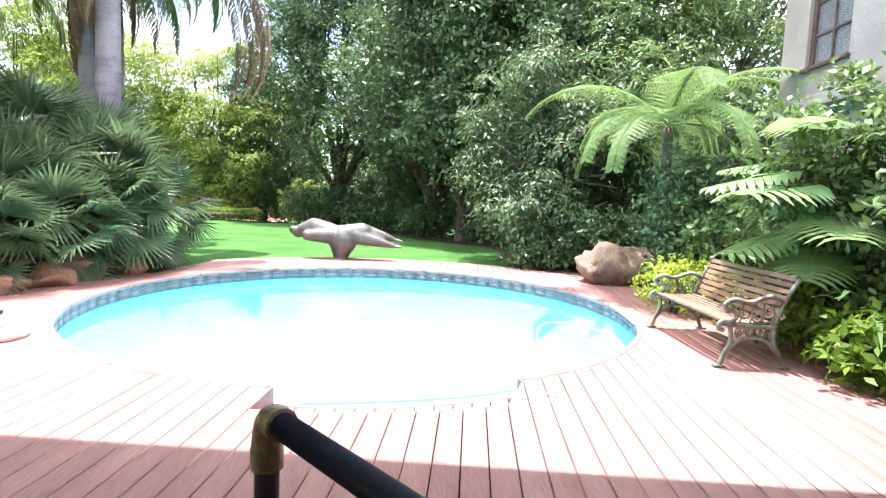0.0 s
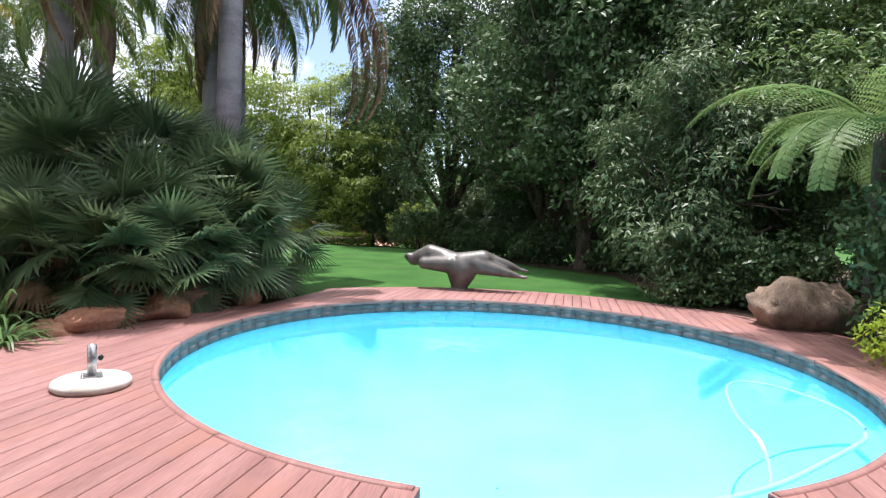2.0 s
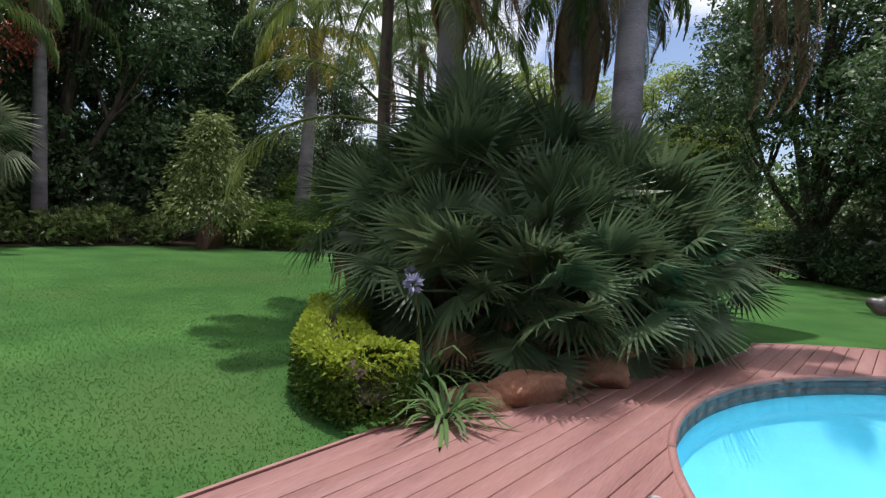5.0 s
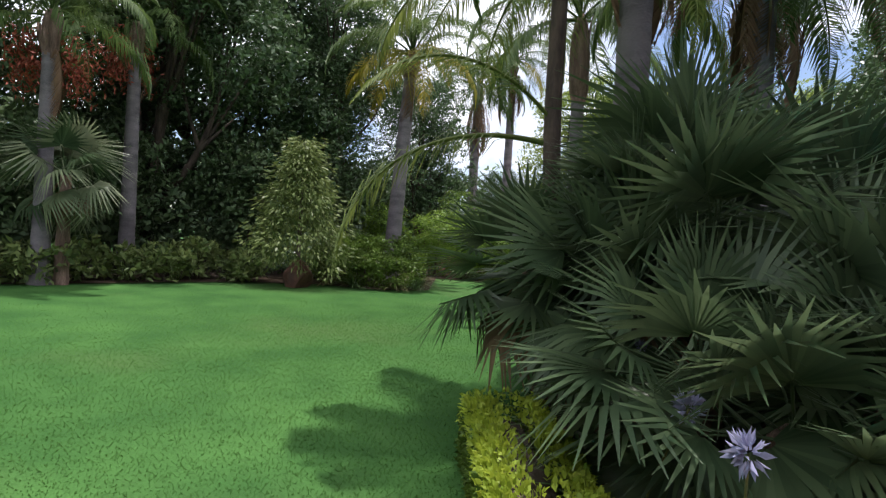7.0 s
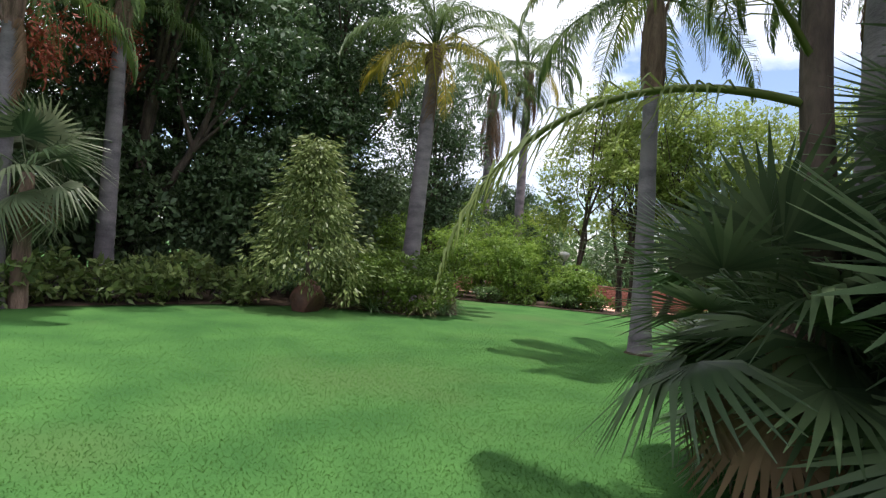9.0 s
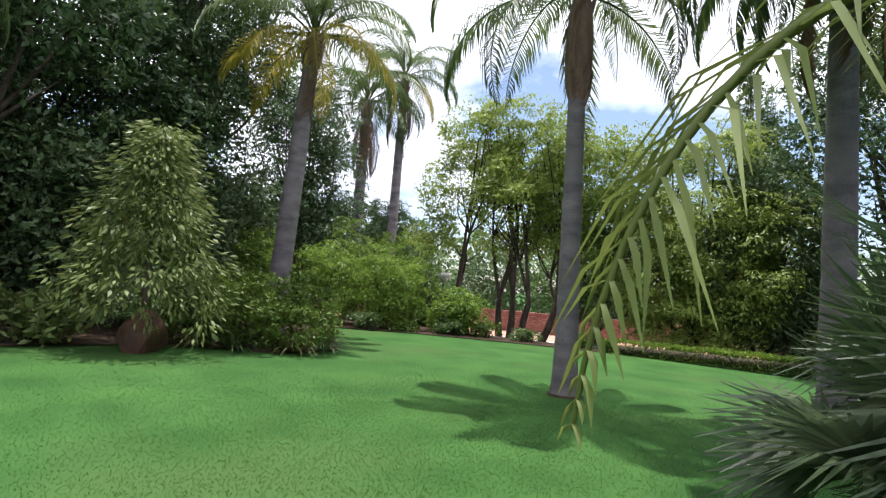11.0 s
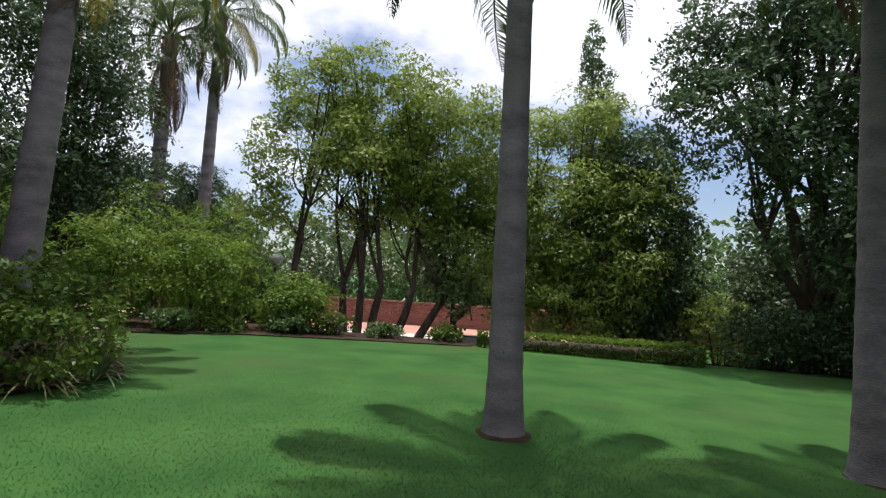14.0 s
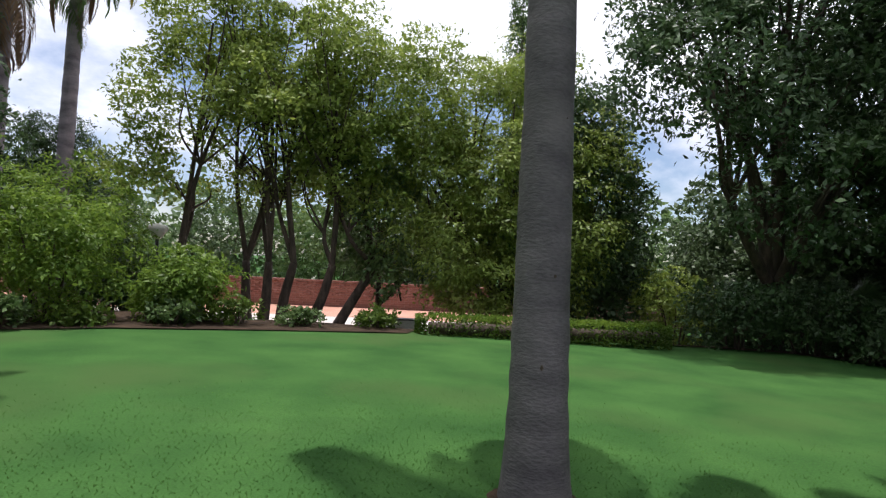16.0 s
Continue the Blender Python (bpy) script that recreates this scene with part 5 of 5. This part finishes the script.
for i, (x, y, r, hh) in enumerate(((4.05, 4.3, 0.45, 0.65), (4.15, 3.5, 0.5, 0.7), (4.25, 5.2, 0.45, 0.8), (3.95, 2.7, 0.5, 0.6))):
    make_shrub("shrub", x, y, "lush bright green leafy shrub along the house bed", LEAF_BRIGHT, r, r, hh, 110, 14, 0.11, 40 + i, spread=0.16, group="house bed shrubs")
make_shrub("shrub", 4.35, 5.6, "tall mixed green shrub against the house wall", LEAF_MID, 0.5, 0.8, 3.05, 300, 20, 0.10, 50, spread=0.22)
make_shrub("shrub", 4.5, 7.6, "tall mixed green shrub against the house wall", LEAF_MID, 0.5, 0.9, 1.6, 200, 16, 0.10, 51, spread=0.2)
make_shrub("climber", 4.45, 4.6, "tall leafy climber against the house wall", LEAF_MID, 0.4, 0.6, 2.9, 240, 16, 0.10, 52, spread=0.2)
make_shrub("shrub", 2.9, 11.9, "low dark shrub beside the boulder", LEAF_DARK, 0.8, 0.6, 0.7, 160, 16, 0.09, 53)
make_shrub("shrub", 4.2, 11.6, "dark shrub behind the boulder", LEAF_DARK, 1.0, 0.8, 1.5, 240, 16, 0.1, 54)
make_shrub("shrub", 4.45, 8.55, "dark shrub under the tree fern", LEAF_DARK, 0.75, 0.75, 2.4, 190, 26, 0.1, 57, spread=0.22)
strap_clump(4.75, 10.1, "tuft of thin grass leaves against the boulder", LEAF_STRAP, 40, 0.6, 15, "grass_tuft", width=0.02)

make_tree("weeping_tree", 3.5, 13.4, "dense weeping tree with narrow grey-green leaves", LEAF_WEEP, [(0, 0, 3.0, 1.9, 1.7, 1.7), (-0.9, -0.6, 2.3, 1.2, 1.1, 1.5), (0.9, -0.7, 2.5, 1.3, 1.1, 1.6), (0.2, -0.4, 4.1, 1.3, 1.2, 1.0), (-0.4, -0.9, 1.5, 1.2, 0.8, 1.0), (1.2, -0.6, 1.5, 1.2, 0.8, 1.0)],
          640, 60, 0.15, 0.14, seed=61, droop=0.7, slim=0.27, spread=0.42, fork=0.6)
make_tree("garden_tree", 6.8, 13.6, "airy light green tree beside the house", LEAF_MID, [(0, 0, 5.2, 2.4, 2.0, 2.0), (-1.4, -1.0, 4.0, 1.5, 1.3, 1.4), (1.2, -0.8, 3.8, 1.6, 1.4, 1.6), (-0.3, -1.4, 2.6, 1.6, 1.0, 1.3), (0.4, 0.2, 7.0, 1.6, 1.4, 1.3)],
          700, 56, 0.15, 0.16, seed=62, droop=0.45, slim=0.3, spread=0.46)
DARK_BLOBS = [(0, 0, 6.5, 3.0, 3.0, 2.6), (-1.9, -0.8, 4.8, 2.2, 2.0, 2.0), (1.9, -0.6, 5.0, 2.2, 2.0, 2.2), (0.2, -1.6, 3.4, 2.2, 1.6, 1.6), (0, 0.3, 9.4, 2.4, 2.4, 2.0), (-1.6, 0.8, 8.0, 2.0, 2.0, 1.8), (1.8, 0.7, 8.2, 2.0, 2.0, 1.8), (0, 0.2, 11.4, 1.7, 1.7, 1.4)]
dark = make_tree("evergreen_tree", 2.0, 19.0, "tall dense dark evergreen tree behind the pool", LEAF_DARK, DARK_BLOBS, 680, 64, 0.18, 0.26, seed=63, spread=0.7, inner=0.35, group="dark evergreens")
for x, y, rz, k in ((5.2, 17.6, 70, 1.05), (9.0, 17.0, 160, 1.1), (1.2, 22.4, 200, 1.0), (4.0, 23.5, 20, 1.1), (-27.5, 7.0, 130, 1.15), (-27.0, 15.5, 250, 1.15), (-25.5, 26.0, 95, 0.85)):
    copy_thing(dark, pose(x, y, ground_z(x, y), 0, 0, rz) @ Matrix.Diagonal((k, k, k, 1)))
BIG_BLOBS = [(0, 0, 8.6, 2.6, 2.6, 2.2), (-2.3, -0.8, 6.6, 2.0, 1.8, 1.7), (2.2, -0.9, 6.4, 2.2, 1.9, 1.9), (0.2, -1.6, 4.2, 2.1, 1.5, 1.6), (-1.6, -0.3, 10.6, 1.9, 1.9, 1.6), (1.7, 0.1, 10.9, 2.0, 2.0, 1.7), (-2.6, 0.4, 9.0, 1.4, 1.4, 1.1), (0.3, 0.2, 12.8, 1.7, 1.7, 1.3), (2.8, 0, 4.9, 1.6, 1.4, 1.3)]
big = make_tree("broadleaf_tree", -3.0, 27.0, "big dark green broadleaf tree with gaps of sky in its crown", LEAF_DARK, BIG_BLOBS, 720, 66, 0.18, 0.28, seed=64, spread=0.62, inner=0.22, group="broadleaf trees", gaps=0.14)
for x, y, rz, k in ((-24.0, 3.0, 60, 1.0), (-24.6, 11.8, 200, 1.05), (-24.8, 19.4, 310, 1.0), (-26, 34, 45, 0.5), (-24, -4, 170, 1.0)):
    copy_thing(big, pose(x, y, ground_z(x, y), 0, 0, rz) @ Matrix.Diagonal((k, k, k, 1)))
copy_thing(dark, pose(1.5, 27.0, ground_z(1.5, 27.0), 0, 0, 120))
make_tree("dense_tree", -9.8, 30.2, "dense rounded tree with drooping light green foliage to the ground", LEAF_LIGHT, [(0, 0, 5.2, 2.3, 2.0, 2.0), (-1.6, -0.7, 3.2, 1.8, 1.4, 2.0), (1.5, -0.6, 3.4, 1.8, 1.5, 2.1), (0.2, -1.2, 2.0, 2.2, 1.2, 1.7), (-1.0, 0, 7.4, 1.5, 1.3, 1.3), (1.0, 0, 7.8, 1.5, 1.3, 1.4), (2.5, -0.2, 5.8, 1.4, 1.2, 1.5), (-2.6, 0, 5.6, 1.2, 1.1, 1.3)],
          760, 84, 0.16, 0.22, seed=65, droop=0.6, slim=0.36, spread=0.55, inner=0.35, gaps=0.2)
make_tree("dark_tree", -7.4, 30.8, "dark dense tree beside the hedge", LEAF_DARK, [(0, 0, 4.6, 2.0, 1.8, 2.0), (-0.9, -0.8, 2.6, 1.5, 1.2, 1.6), (0.8, -0.8, 2.8, 1.3, 1.2, 1.7), (0, 0, 6.6, 1.4, 1.4, 1.3), (0.2, -0.6, 1.4, 1.7, 1.2, 1.2)], 620, 60, 0.18, 0.2, seed=66, inner=0.35, spread=0.55, gaps=0.2)
make_tree("multi_stem_tree", -17.0, 29.3, "light green tree on several bare dark stems", LEAF_LIGHT, [(-2.6, 0, 6.2, 1.6, 1.5, 1.3), (-0.9, 0.3, 7.6, 1.9, 1.7, 1.4), (1.0, -0.2, 7.0, 1.8, 1.6, 1.5), (2.6, 0.2, 6.6, 1.6, 1.5, 1.6), (0, -0.6, 5.6, 1.6, 1.3, 1.0), (-1.6, -0.4, 8.6, 1.4, 1.4, 1.1), (1.8, 0, 8.4, 1.4, 1.4, 1.1), (3.3, -0.3, 4.8, 1.2, 1.1, 1.4), (-3.2, 0, 4.6, 1.0, 1.0, 1.0), (0.2, 0.3, 6.6, 2.8, 1.4, 1.5), (-0.4, 0, 9.2, 1.5, 1.4, 0.9), (3.9, 0, 6.2, 1.3, 1.2, 1.7), (4.2, 0.2, 7.8, 1.2, 1.2, 1.1), (-2.2, 0.2, 4.6, 1.3, 1.2, 0.9), (2.0, 0.3, 4.6, 1.3, 1.2, 0.9), (0.2, 0.5, 4.4, 1.2, 1.1, 0.7)],
          1150, 64, 0.15, 0.14, stems=((-1.5, -0.1), (0.15, 0.1), (1.4, 0.0), (-0.4, 0.5), (2.2, 0.3), (0.7, -0.2)), seed=67, fork=0.42, spread=0.52, inner=0.3)
make_tree("small_tree", -13.6, 30.8, "dark small tree hanging over the paving", LEAF_MID, [(0, 0, 3.4, 1.5, 1.3, 1.6), (0.4, -0.6, 2.0, 1.3, 0.9, 1.2), (-0.2, 0, 5.2, 1.4, 1.3, 1.2)], 560, 24, 0.19, 0.14, seed=68, droop=0.6)


def cypress(x, y, h, r, seed):
    t = make_tree("cypress", x, y, "narrow columnar cypress above the trees", LEAF_MID, [(0, 0, h * f, r * w, r * w, h * 0.13) for f, w in ((0.15, 0.9), (0.3, 1.0), (0.45, 1.0), (0.6, 0.95), (0.75, 0.8), (0.88, 0.55))], 760, 18, 0.17, 0.14, seed=seed, spread=0.22, fork=0.9, group="cypresses", gaps=0.0)
    return t


cypress(-7.55, 40.8, 17.0, 0.85, 70)
cypress(-6.5, 41.4, 14.4, 0.56, 71)

# ---- west bed ----
queen_palm(-20.0, 18.5, 7.3, 0.30, "tall leaning feather palm with yellowing fronds", (0.055, 0.02), 22, 7, 1, 16, 1.15, turn0=300)
queen_palm(-20.4, 7.9, 5.2, 0.2, "feather palm with hanging orange fruit at the lawn's edge", (0.0, 0.0), 16, 0, 1, 17, 0.9, turn0=15, fruit=True)
queen_palm(-22.5, 10.5, 6.2, 0.22, "feather palm with hanging orange fruit before dark trees", (0.0, 0.0), 16, 0, 1, 18, 0.9, turn0=75, fruit=True)
queen_palm(-25.6, 30.5, 10.6, 0.32, "far feather palm with a brown husky skirt", (0.01, 0.0), 20, 0, 5, 19, 1.25, husk=True, turn0=40)
queen_palm(-25.2, 33.4, 13.0, 0.3, "far slender feather palm with a dry skirt of fronds", (0.01, 0.0), 20, 2, 5, 20, 1.3, turn0=110)
fan_palm(-20.3, 8.3, [(0, 0, 2.5, 1.6, 34)], "fan palm with large drooping pale fans", 21, size=0.85, fans=PALE_FANS)
cone = thing("young_tree", pose(-19.0, 13.8, ground_z(-19.0, 13.8)), "young conical tree with drooping olive-green leaves", "tree")
rng = np.random.default_rng(72)
V, F = sweep([(0, 0, -0.1), (0.03, 0, 2), (0, 0, 4.1)], [0.07, 0.05, 0.012], 8)
solid("trunk", V, F, BARK, cone, smooth=True)
P, D = [], []
for i in range(170):
    q = (i + 0.5) / 170
    z = 0.6 + 3.5 * q
    r = 1.5 * (1 - q) ** 0.85 * rng.uniform(0.55, 1.12) + 0.06
    a = i * 2.4
    c = np.array([math.cos(a) * r, math.sin(a) * r, z + rng.uniform(-0.1, 0.1)])
    for _ in range(42):
        o = rng.normal(size=3) * np.array([0.19, 0.19, 0.1])
        P.append(c + o)
        D.append(unit(o * 2.5 + np.array([math.cos(a) * 0.35, math.sin(a) * 0.35, -0.5])))
P, D = np.array(P), np.array(D)
L = rng.uniform(0.11, 0.21, len(P))
V, F = leaves(P, D, unit(rng.normal(size=P.shape) + np.array([0, 0, 0.8])), L, L * 0.32, 0.05)
solid("crown", V, F, LEAF_OLIVE, cone)
pot = boulder("termite_mound", -18.7, 13.62, 0.4, 0.36, 0.48, EARTH, "red-brown earthen mound at the foot of the young tree", 33, 0, 0.1)
tagged(pot, category="mound")
make_shrub("round_bush", -18.7, 16.1, "broad clipped dark green bush", LEAF_HEDGE, 2.2, 1.6, 1.6, 760, 22, 0.09, 73, spread=0.16)
make_shrub("round_bush", -20.5, 15.4, "dark green bush behind the clipped bush", LEAF_DARK, 1.3, 1.2, 1.4, 260, 16, 0.11, 74, spread=0.18)
for i, (x, y) in enumerate(((-17.2, 16.0), (-17.0, 16.7), (-17.5, 17.4), (-18.1, 15.2), (-18.7, 14.75), (-18.1, 18.1))):
    strap_clump(x, y, "clump of arching green and straw-coloured grass leaves", LEAF_STRAP if i % 2 else LEAF_DRY, 60, 0.75, 80 + i, "grass_clump", width=0.03, group="grass clumps")
for i in range(13):
    y = 1.0 + i * 0.98
    x = -20.75 + 0.25 * math.sin(i * 2.1) + (0.5 if y > 12 else 0)
    make_shrub("bedding_shrub", x, y, "leafy bedding shrub with pale green broad leaves", LEAF_BED, 0.62, 0.62, 0.85 + 0.12 * (i % 3), 62, 12, 0.20, 90 + i, spread=0.14, slim=0.42, group="west bed shrubs", lumps=4)
for i, (x, y, r, hh) in enumerate(((-21.4, 22.6, 1.25, 2.9), (-19.7, 24.0, 1.3, 2.6), (-23.4, 21.0, 1.4, 3.0), (-17.5, 25.2, 0.9, 1.5), (-22.4, 26.0, 1.6, 4.0), (-20.6, 26.6, 1.4, 3.4))):
    make_shrub("shrub", x, y, "tall bright green shrub at the lawn's far corner", LEAF_BRIGHT, r, r, hh, 150, 46, 0.13, 110 + i, spread=0.34, slim=0.36, droop=0.35, group="bright shrubs")
for i, (x, y, r, hh) in enumerate(((-20.4, 28.0, 1.4, 2.0), (-19.2, 27.4, 0.8, 0.8), (-4.2, 26.6, 1.3, 1.7), (-2.6, 26.2, 1.3, 1.9), (-1.2, 25.2, 1.5, 1.3), (1.4, 21.5, 1.5, 1.3), (3.2, 18.4, 1.2, 1.0), (0.3, 24.0, 1.4, 2.2))):
    make_shrub("shrub", x, y, "shaded green shrub under the trees", LEAF_DARK, r, r, hh, 200, 20, 0.13, 130 + i, spread=0.2, group="understorey shrubs")
for i, (x, y) in enumerate(((-18.6, 23.5), (-17.4, 24.3), (-16.3, 25.0), (-15.1, 25.6), (-13.3, 26.1), (-19.6, 22.4))):
    make_shrub("edging_plant", x, y, "low leafy edging plant along the lawn", LEAF_MID if i % 2 else LEAF_HEDGE, 0.5, 0.5, 0.36 + 0.1 * (i % 3), 40, 22, 0.11, 180 + i, spread=0.14, group="edging plants", lumps=4)
make_shrub("shrub", -4.9, 28.6, "pale sunlit shrub in the gap between the trees", LEAF_LIGHT, 1.2, 1.2, 2.2, 220, 16, 0.13, 150, spread=0.2)
# sunlight on this hedge's top is coloured in: brighter leaves than on the sides
hedge("box_hedge", [(-12.1, 25.9, 0), (-10, 26.0, 0), (-8, 25.95, 0), (-6.6, 25.9, 0)], 0.75, 0.55, LEAF_HEDGE, "low clipped hedge along the lawn's end, sunlight on its top put in as brighter leaves", 8000, 0.08, 4, tips=LEAF_BRIGHT)
fan_palm(-1.6, 26.0, [(0, 0, 1.3, 1.0, 20)], "small fan palm in the shade of the trees", 22)

# darker screen of trees and shrubs behind the beds
screen = make_shrub("screen_shrub", -23.6, 0.0, "tall dark shrub closing the garden's west side", LEAF_WEEP, 1.9, 1.9, 4.6, 300, 40, 0.2, 170, spread=0.5, group="screen shrubs")
for i, (x, y, k) in enumerate(((-23.4, 4.2, 0.95), (-23.8, 7.6, 1.0), (-24.6, 11.2, 1.05), (-23.2, 14.4, 0.95), (-23.6, 17.6, 1.0), (-25.6, 21.5, 1.1), (-28.5, 28.0, 1.2), (-32.0, 31.0, 1.3), (-26.0, 36.0, 1.1), (-26.5, -3.5, 1.1),
                              (1.0, 24.5, 0.7), (3.2, 20.6, 0.7), (6.0, 15.8, 0.8), (7.2, 11.2, 0.8), (1.4, 30.5, 0.7), (4.4, 15.2, 0.55), (-2.2, 31.2, 0.8), (0.6, 29.0, 0.95), (-0.2, 32.5, 1.3))):
    copy_thing(screen, pose(x, y, ground_z(x, y), 0, 0, i * 67) @ Matrix.Diagonal((k, k, k, 1)))
V, F = [], []
wrng = np.random.default_rng(171)
hills = [(PC.x + 62 * math.cos(a), PC.y + 62 * math.sin(a), 2.0 + wrng.uniform(-1, 2.0), 5.5, 5.5, 4.0 + wrng.uniform(0, 3.0)) for a in np.linspace(0, 2 * math.pi, 64)]
V, F = crown(hills, 5200, 14, 0.8, wrng, 1.1, 0.0, 0.2, 0.6)
tagged(solid("far_woods", V, F, LEAF_MID), "distant belt of green trees round the garden", "trees", kind="stuff")

# lamp post
lamp = thing("garden_lamp", pose(-19.6, 28.5, ground_z(-19.6, 28.5)), "garden lamp post with a frosted mushroom shade", "lamp")
lz = 2.35 - ground_z(-19.6, 28.5)
V, F = sweep([(0, 0, -0.1), (0, 0, 1), (0, 0, lz - 0.35)], [0.06, 0.05, 0.045], 12)
solid("post", V, F, BLACK, lamp, smooth=True)
prof = [(0.05, -0.38), (0.12, -0.34), (0.2, -0.2), (0.27, -0.12), (0.28, -0.05), (0.2, 0.02), (0.02, 0.06)]
V = [(r * math.cos(a * math.pi / 10), r * math.sin(a * math.pi / 10), lz + z) for r, z in prof for a in range(20)]
F = [(i * 20 + j, i * 20 + (j + 1) % 20, (i + 1) * 20 + (j + 1) % 20, (i + 1) * 20 + j) for i in range(6) for j in range(20)]
solid("shade", V, F, GLOBE, lamp, "frosted pale shade", smooth=True)

# ---- court beyond the lawn ----
CZ = -0.50
court = solid("paving", [(-26, 30.4, CZ), (-9.5, 30.4, CZ), (-9.5, 34, CZ + 0.01), (-26, 34, CZ + 0.01)], [(0, 1, 2, 3)], COURT_PALE)
tagged(court, "pale sunlit paving beyond the lawn", "paving", kind="structure")
court2 = solid("court", [(-34, 34.0, CZ + 0.012), (-7, 34.0, CZ + 0.012), (-7, 38.2, CZ + 0.03), (-34, 38.2, CZ + 0.03)], [(0, 1, 2, 3)], COURT)
tagged(court2, "salmon-coloured court surface", "court", kind="structure")
cb = thing("low_bench", pose(-13.2, 30.75, CZ), "low black-framed white slab bench beyond the lawn", "bench")
boxed("seat", (-1.05, -0.22, 0.34, 1.05, 0.22, 0.38), BLACK, cb, bevel=0.01)
boxed("front_panel", (-1.0, -0.18, 0.04, 1.0, -0.14, 0.34), COURT_PALE, cb, bevel=0.004)
for x in (-1.0, 0.0, 1.0):
    boxed("leg", (x - 0.03, -0.2, 0.0, x + 0.03, 0.2, 0.34), BLACK, cb, bevel=0.004)
bwall = tagged(new("wall_north"), "red brick boundary wall beyond the court", "wall", kind="structure")
boxed("wall_core", (-40, 38.2, -0.9, 16, 38.42, 0.62), MORTAR, bwall, bevel=0)
for i in range(28):
    boxed("coping", (-40 + i * 2.0, 38.14, 0.62, -38.006 + i * 2.0, 38.48, 0.70), BRICK_RED, bwall, bevel=0.01)
bm = bmesh.new()
proto = boxed("brick", (-0.155, -0.022, 0.0, 0.155, 0.0, 0.088), BRICK_RED, bwall, bevel=0)
count = 0
for r in range(17):
    for c in range(48):
        if count >= 290:
            break
        x = -24.5 + c * 0.325 + (0.1625 if r % 2 else 0)
        if r > 4 and count < 290:
            o = again(proto, pose(x, 38.2, -1.06 + r * 0.098), bwall)
            count += 1
remove(proto)
V, F, o = [], [], 0
for r in range(17):
    for c in range(168):
        x, z = -39.8 + c * 0.325 + (0.1625 if r % 2 else 0), -1.06 + r * 0.098
        if -24.7 < x < -8.7 and 4 < r < 11:
            continue
        V += [(x + dx, 38.2 - dy, z + dz) for dy in (0, 0.02) for dx, dz in ((-0.155, 0), (0.155, 0), (0.155, 0.088), (-0.155, 0.088))]
        F += [(o + 4, o + 5, o + 6, o + 7), (o, o + 1, o + 5, o + 4), (o + 3, o + 7, o + 6, o + 2), (o, o + 4, o + 7, o + 3), (o + 1, o + 2, o + 6, o + 5)]
        o += 8
tagged(solid("brick_field", V, F, BRICK_RED, bwall), kind="stuff")
for i, x in enumerate((-27, -21.5, -16.5, -12, -3, 3)):
    m = make_shrub("shrub", x, 40.4, "far green foliage behind the brick wall", LEAF_WEEP if i % 2 else LEAF_MID, 2.8, 1.6, 4.2 + (i % 3), 260, 16, 0.22, 160 + i, spread=0.4, group="far foliage")

# ---- grass blades ----
rng = np.random.default_rng(90)


def blades(name, x0, x1, y0, y1, n, tall, label, keep):
    x, y = rng.uniform(x0, x1, n), rng.uniform(y0, y1, n)
    ok = keep(x, y)
    x, y = x[ok], y[ok]
    n = len(x)
    a, h = rng.uniform(0, 2 * math.pi, n), tall * rng.uniform(0.5, 1.3, n)
    w, b = 0.0045 + 0.004 * rng.random(n), h * rng.uniform(0.7, 2.0, n)
    z = height(x, y)
    px, py = np.cos(a), np.sin(a)
    P0 = np.stack([x - py * w, y + px * w, z - 0.004], axis=1)
    P1 = np.stack([x + py * w, y - px * w, z - 0.004], axis=1)
    P2 = np.stack([x + px * b, y + py * b, z + h], axis=1)
    V = np.stack([P0, P1, P2], axis=1).reshape(-1, 3)
    ob = solid(name, V, np.arange(3 * n).reshape(n, 3), BLADE)
    return tagged(ob, label, "grass", kind="stuff")


def on_lawn(x, y):
    u, v = x * math.cos(TURN7) - y * math.sin(TURN7), x * math.sin(TURN7) + y * math.cos(TURN7)
    deck_in = (u > -6.26) & (v < VC) | (np.hypot(x - PC.x, y - PC.y) < DECK_R + 0.05)
    island = (np.hypot((x + 6.2) / 1.9, (y - 9.3) / 2.9) < 1) & (y < 12.5)
    west = (x < -20.0) | ((x < -17.0) & (y > 14.2) & (y < 19))
    return ~(deck_in | island | west)


def fading(x, y):
    """Blades thin out away from the walked line across the lawn."""
    px, py = np.array([-4.5, -6.5, -9.2, -10.7, -12.0, -12.6]), np.array([3.6, 4.5, 6.0, 8.0, 10.4, 12.5])
    d = np.min(np.hypot(x[:, None] - px, y[:, None] - py), axis=1)
    return on_lawn(x, y) & (rng.random(len(x)) < np.clip(1.2 - d / 6.5, 0.0, 1.0) ** 1.6)


blades("grass", -20.0, -3.5, -3.0, 21.0, 520000, 0.016, "short green mown lawn grass", fading)

for ob in (FROND_A, FROND_B, FROND_C, FROND_Y, FROND_D, FROND_H, FROND_G, LONG, SPLIT, DRY_FAN, *FANS, *PALE_FANS, *FERNS):
    remove(ob)
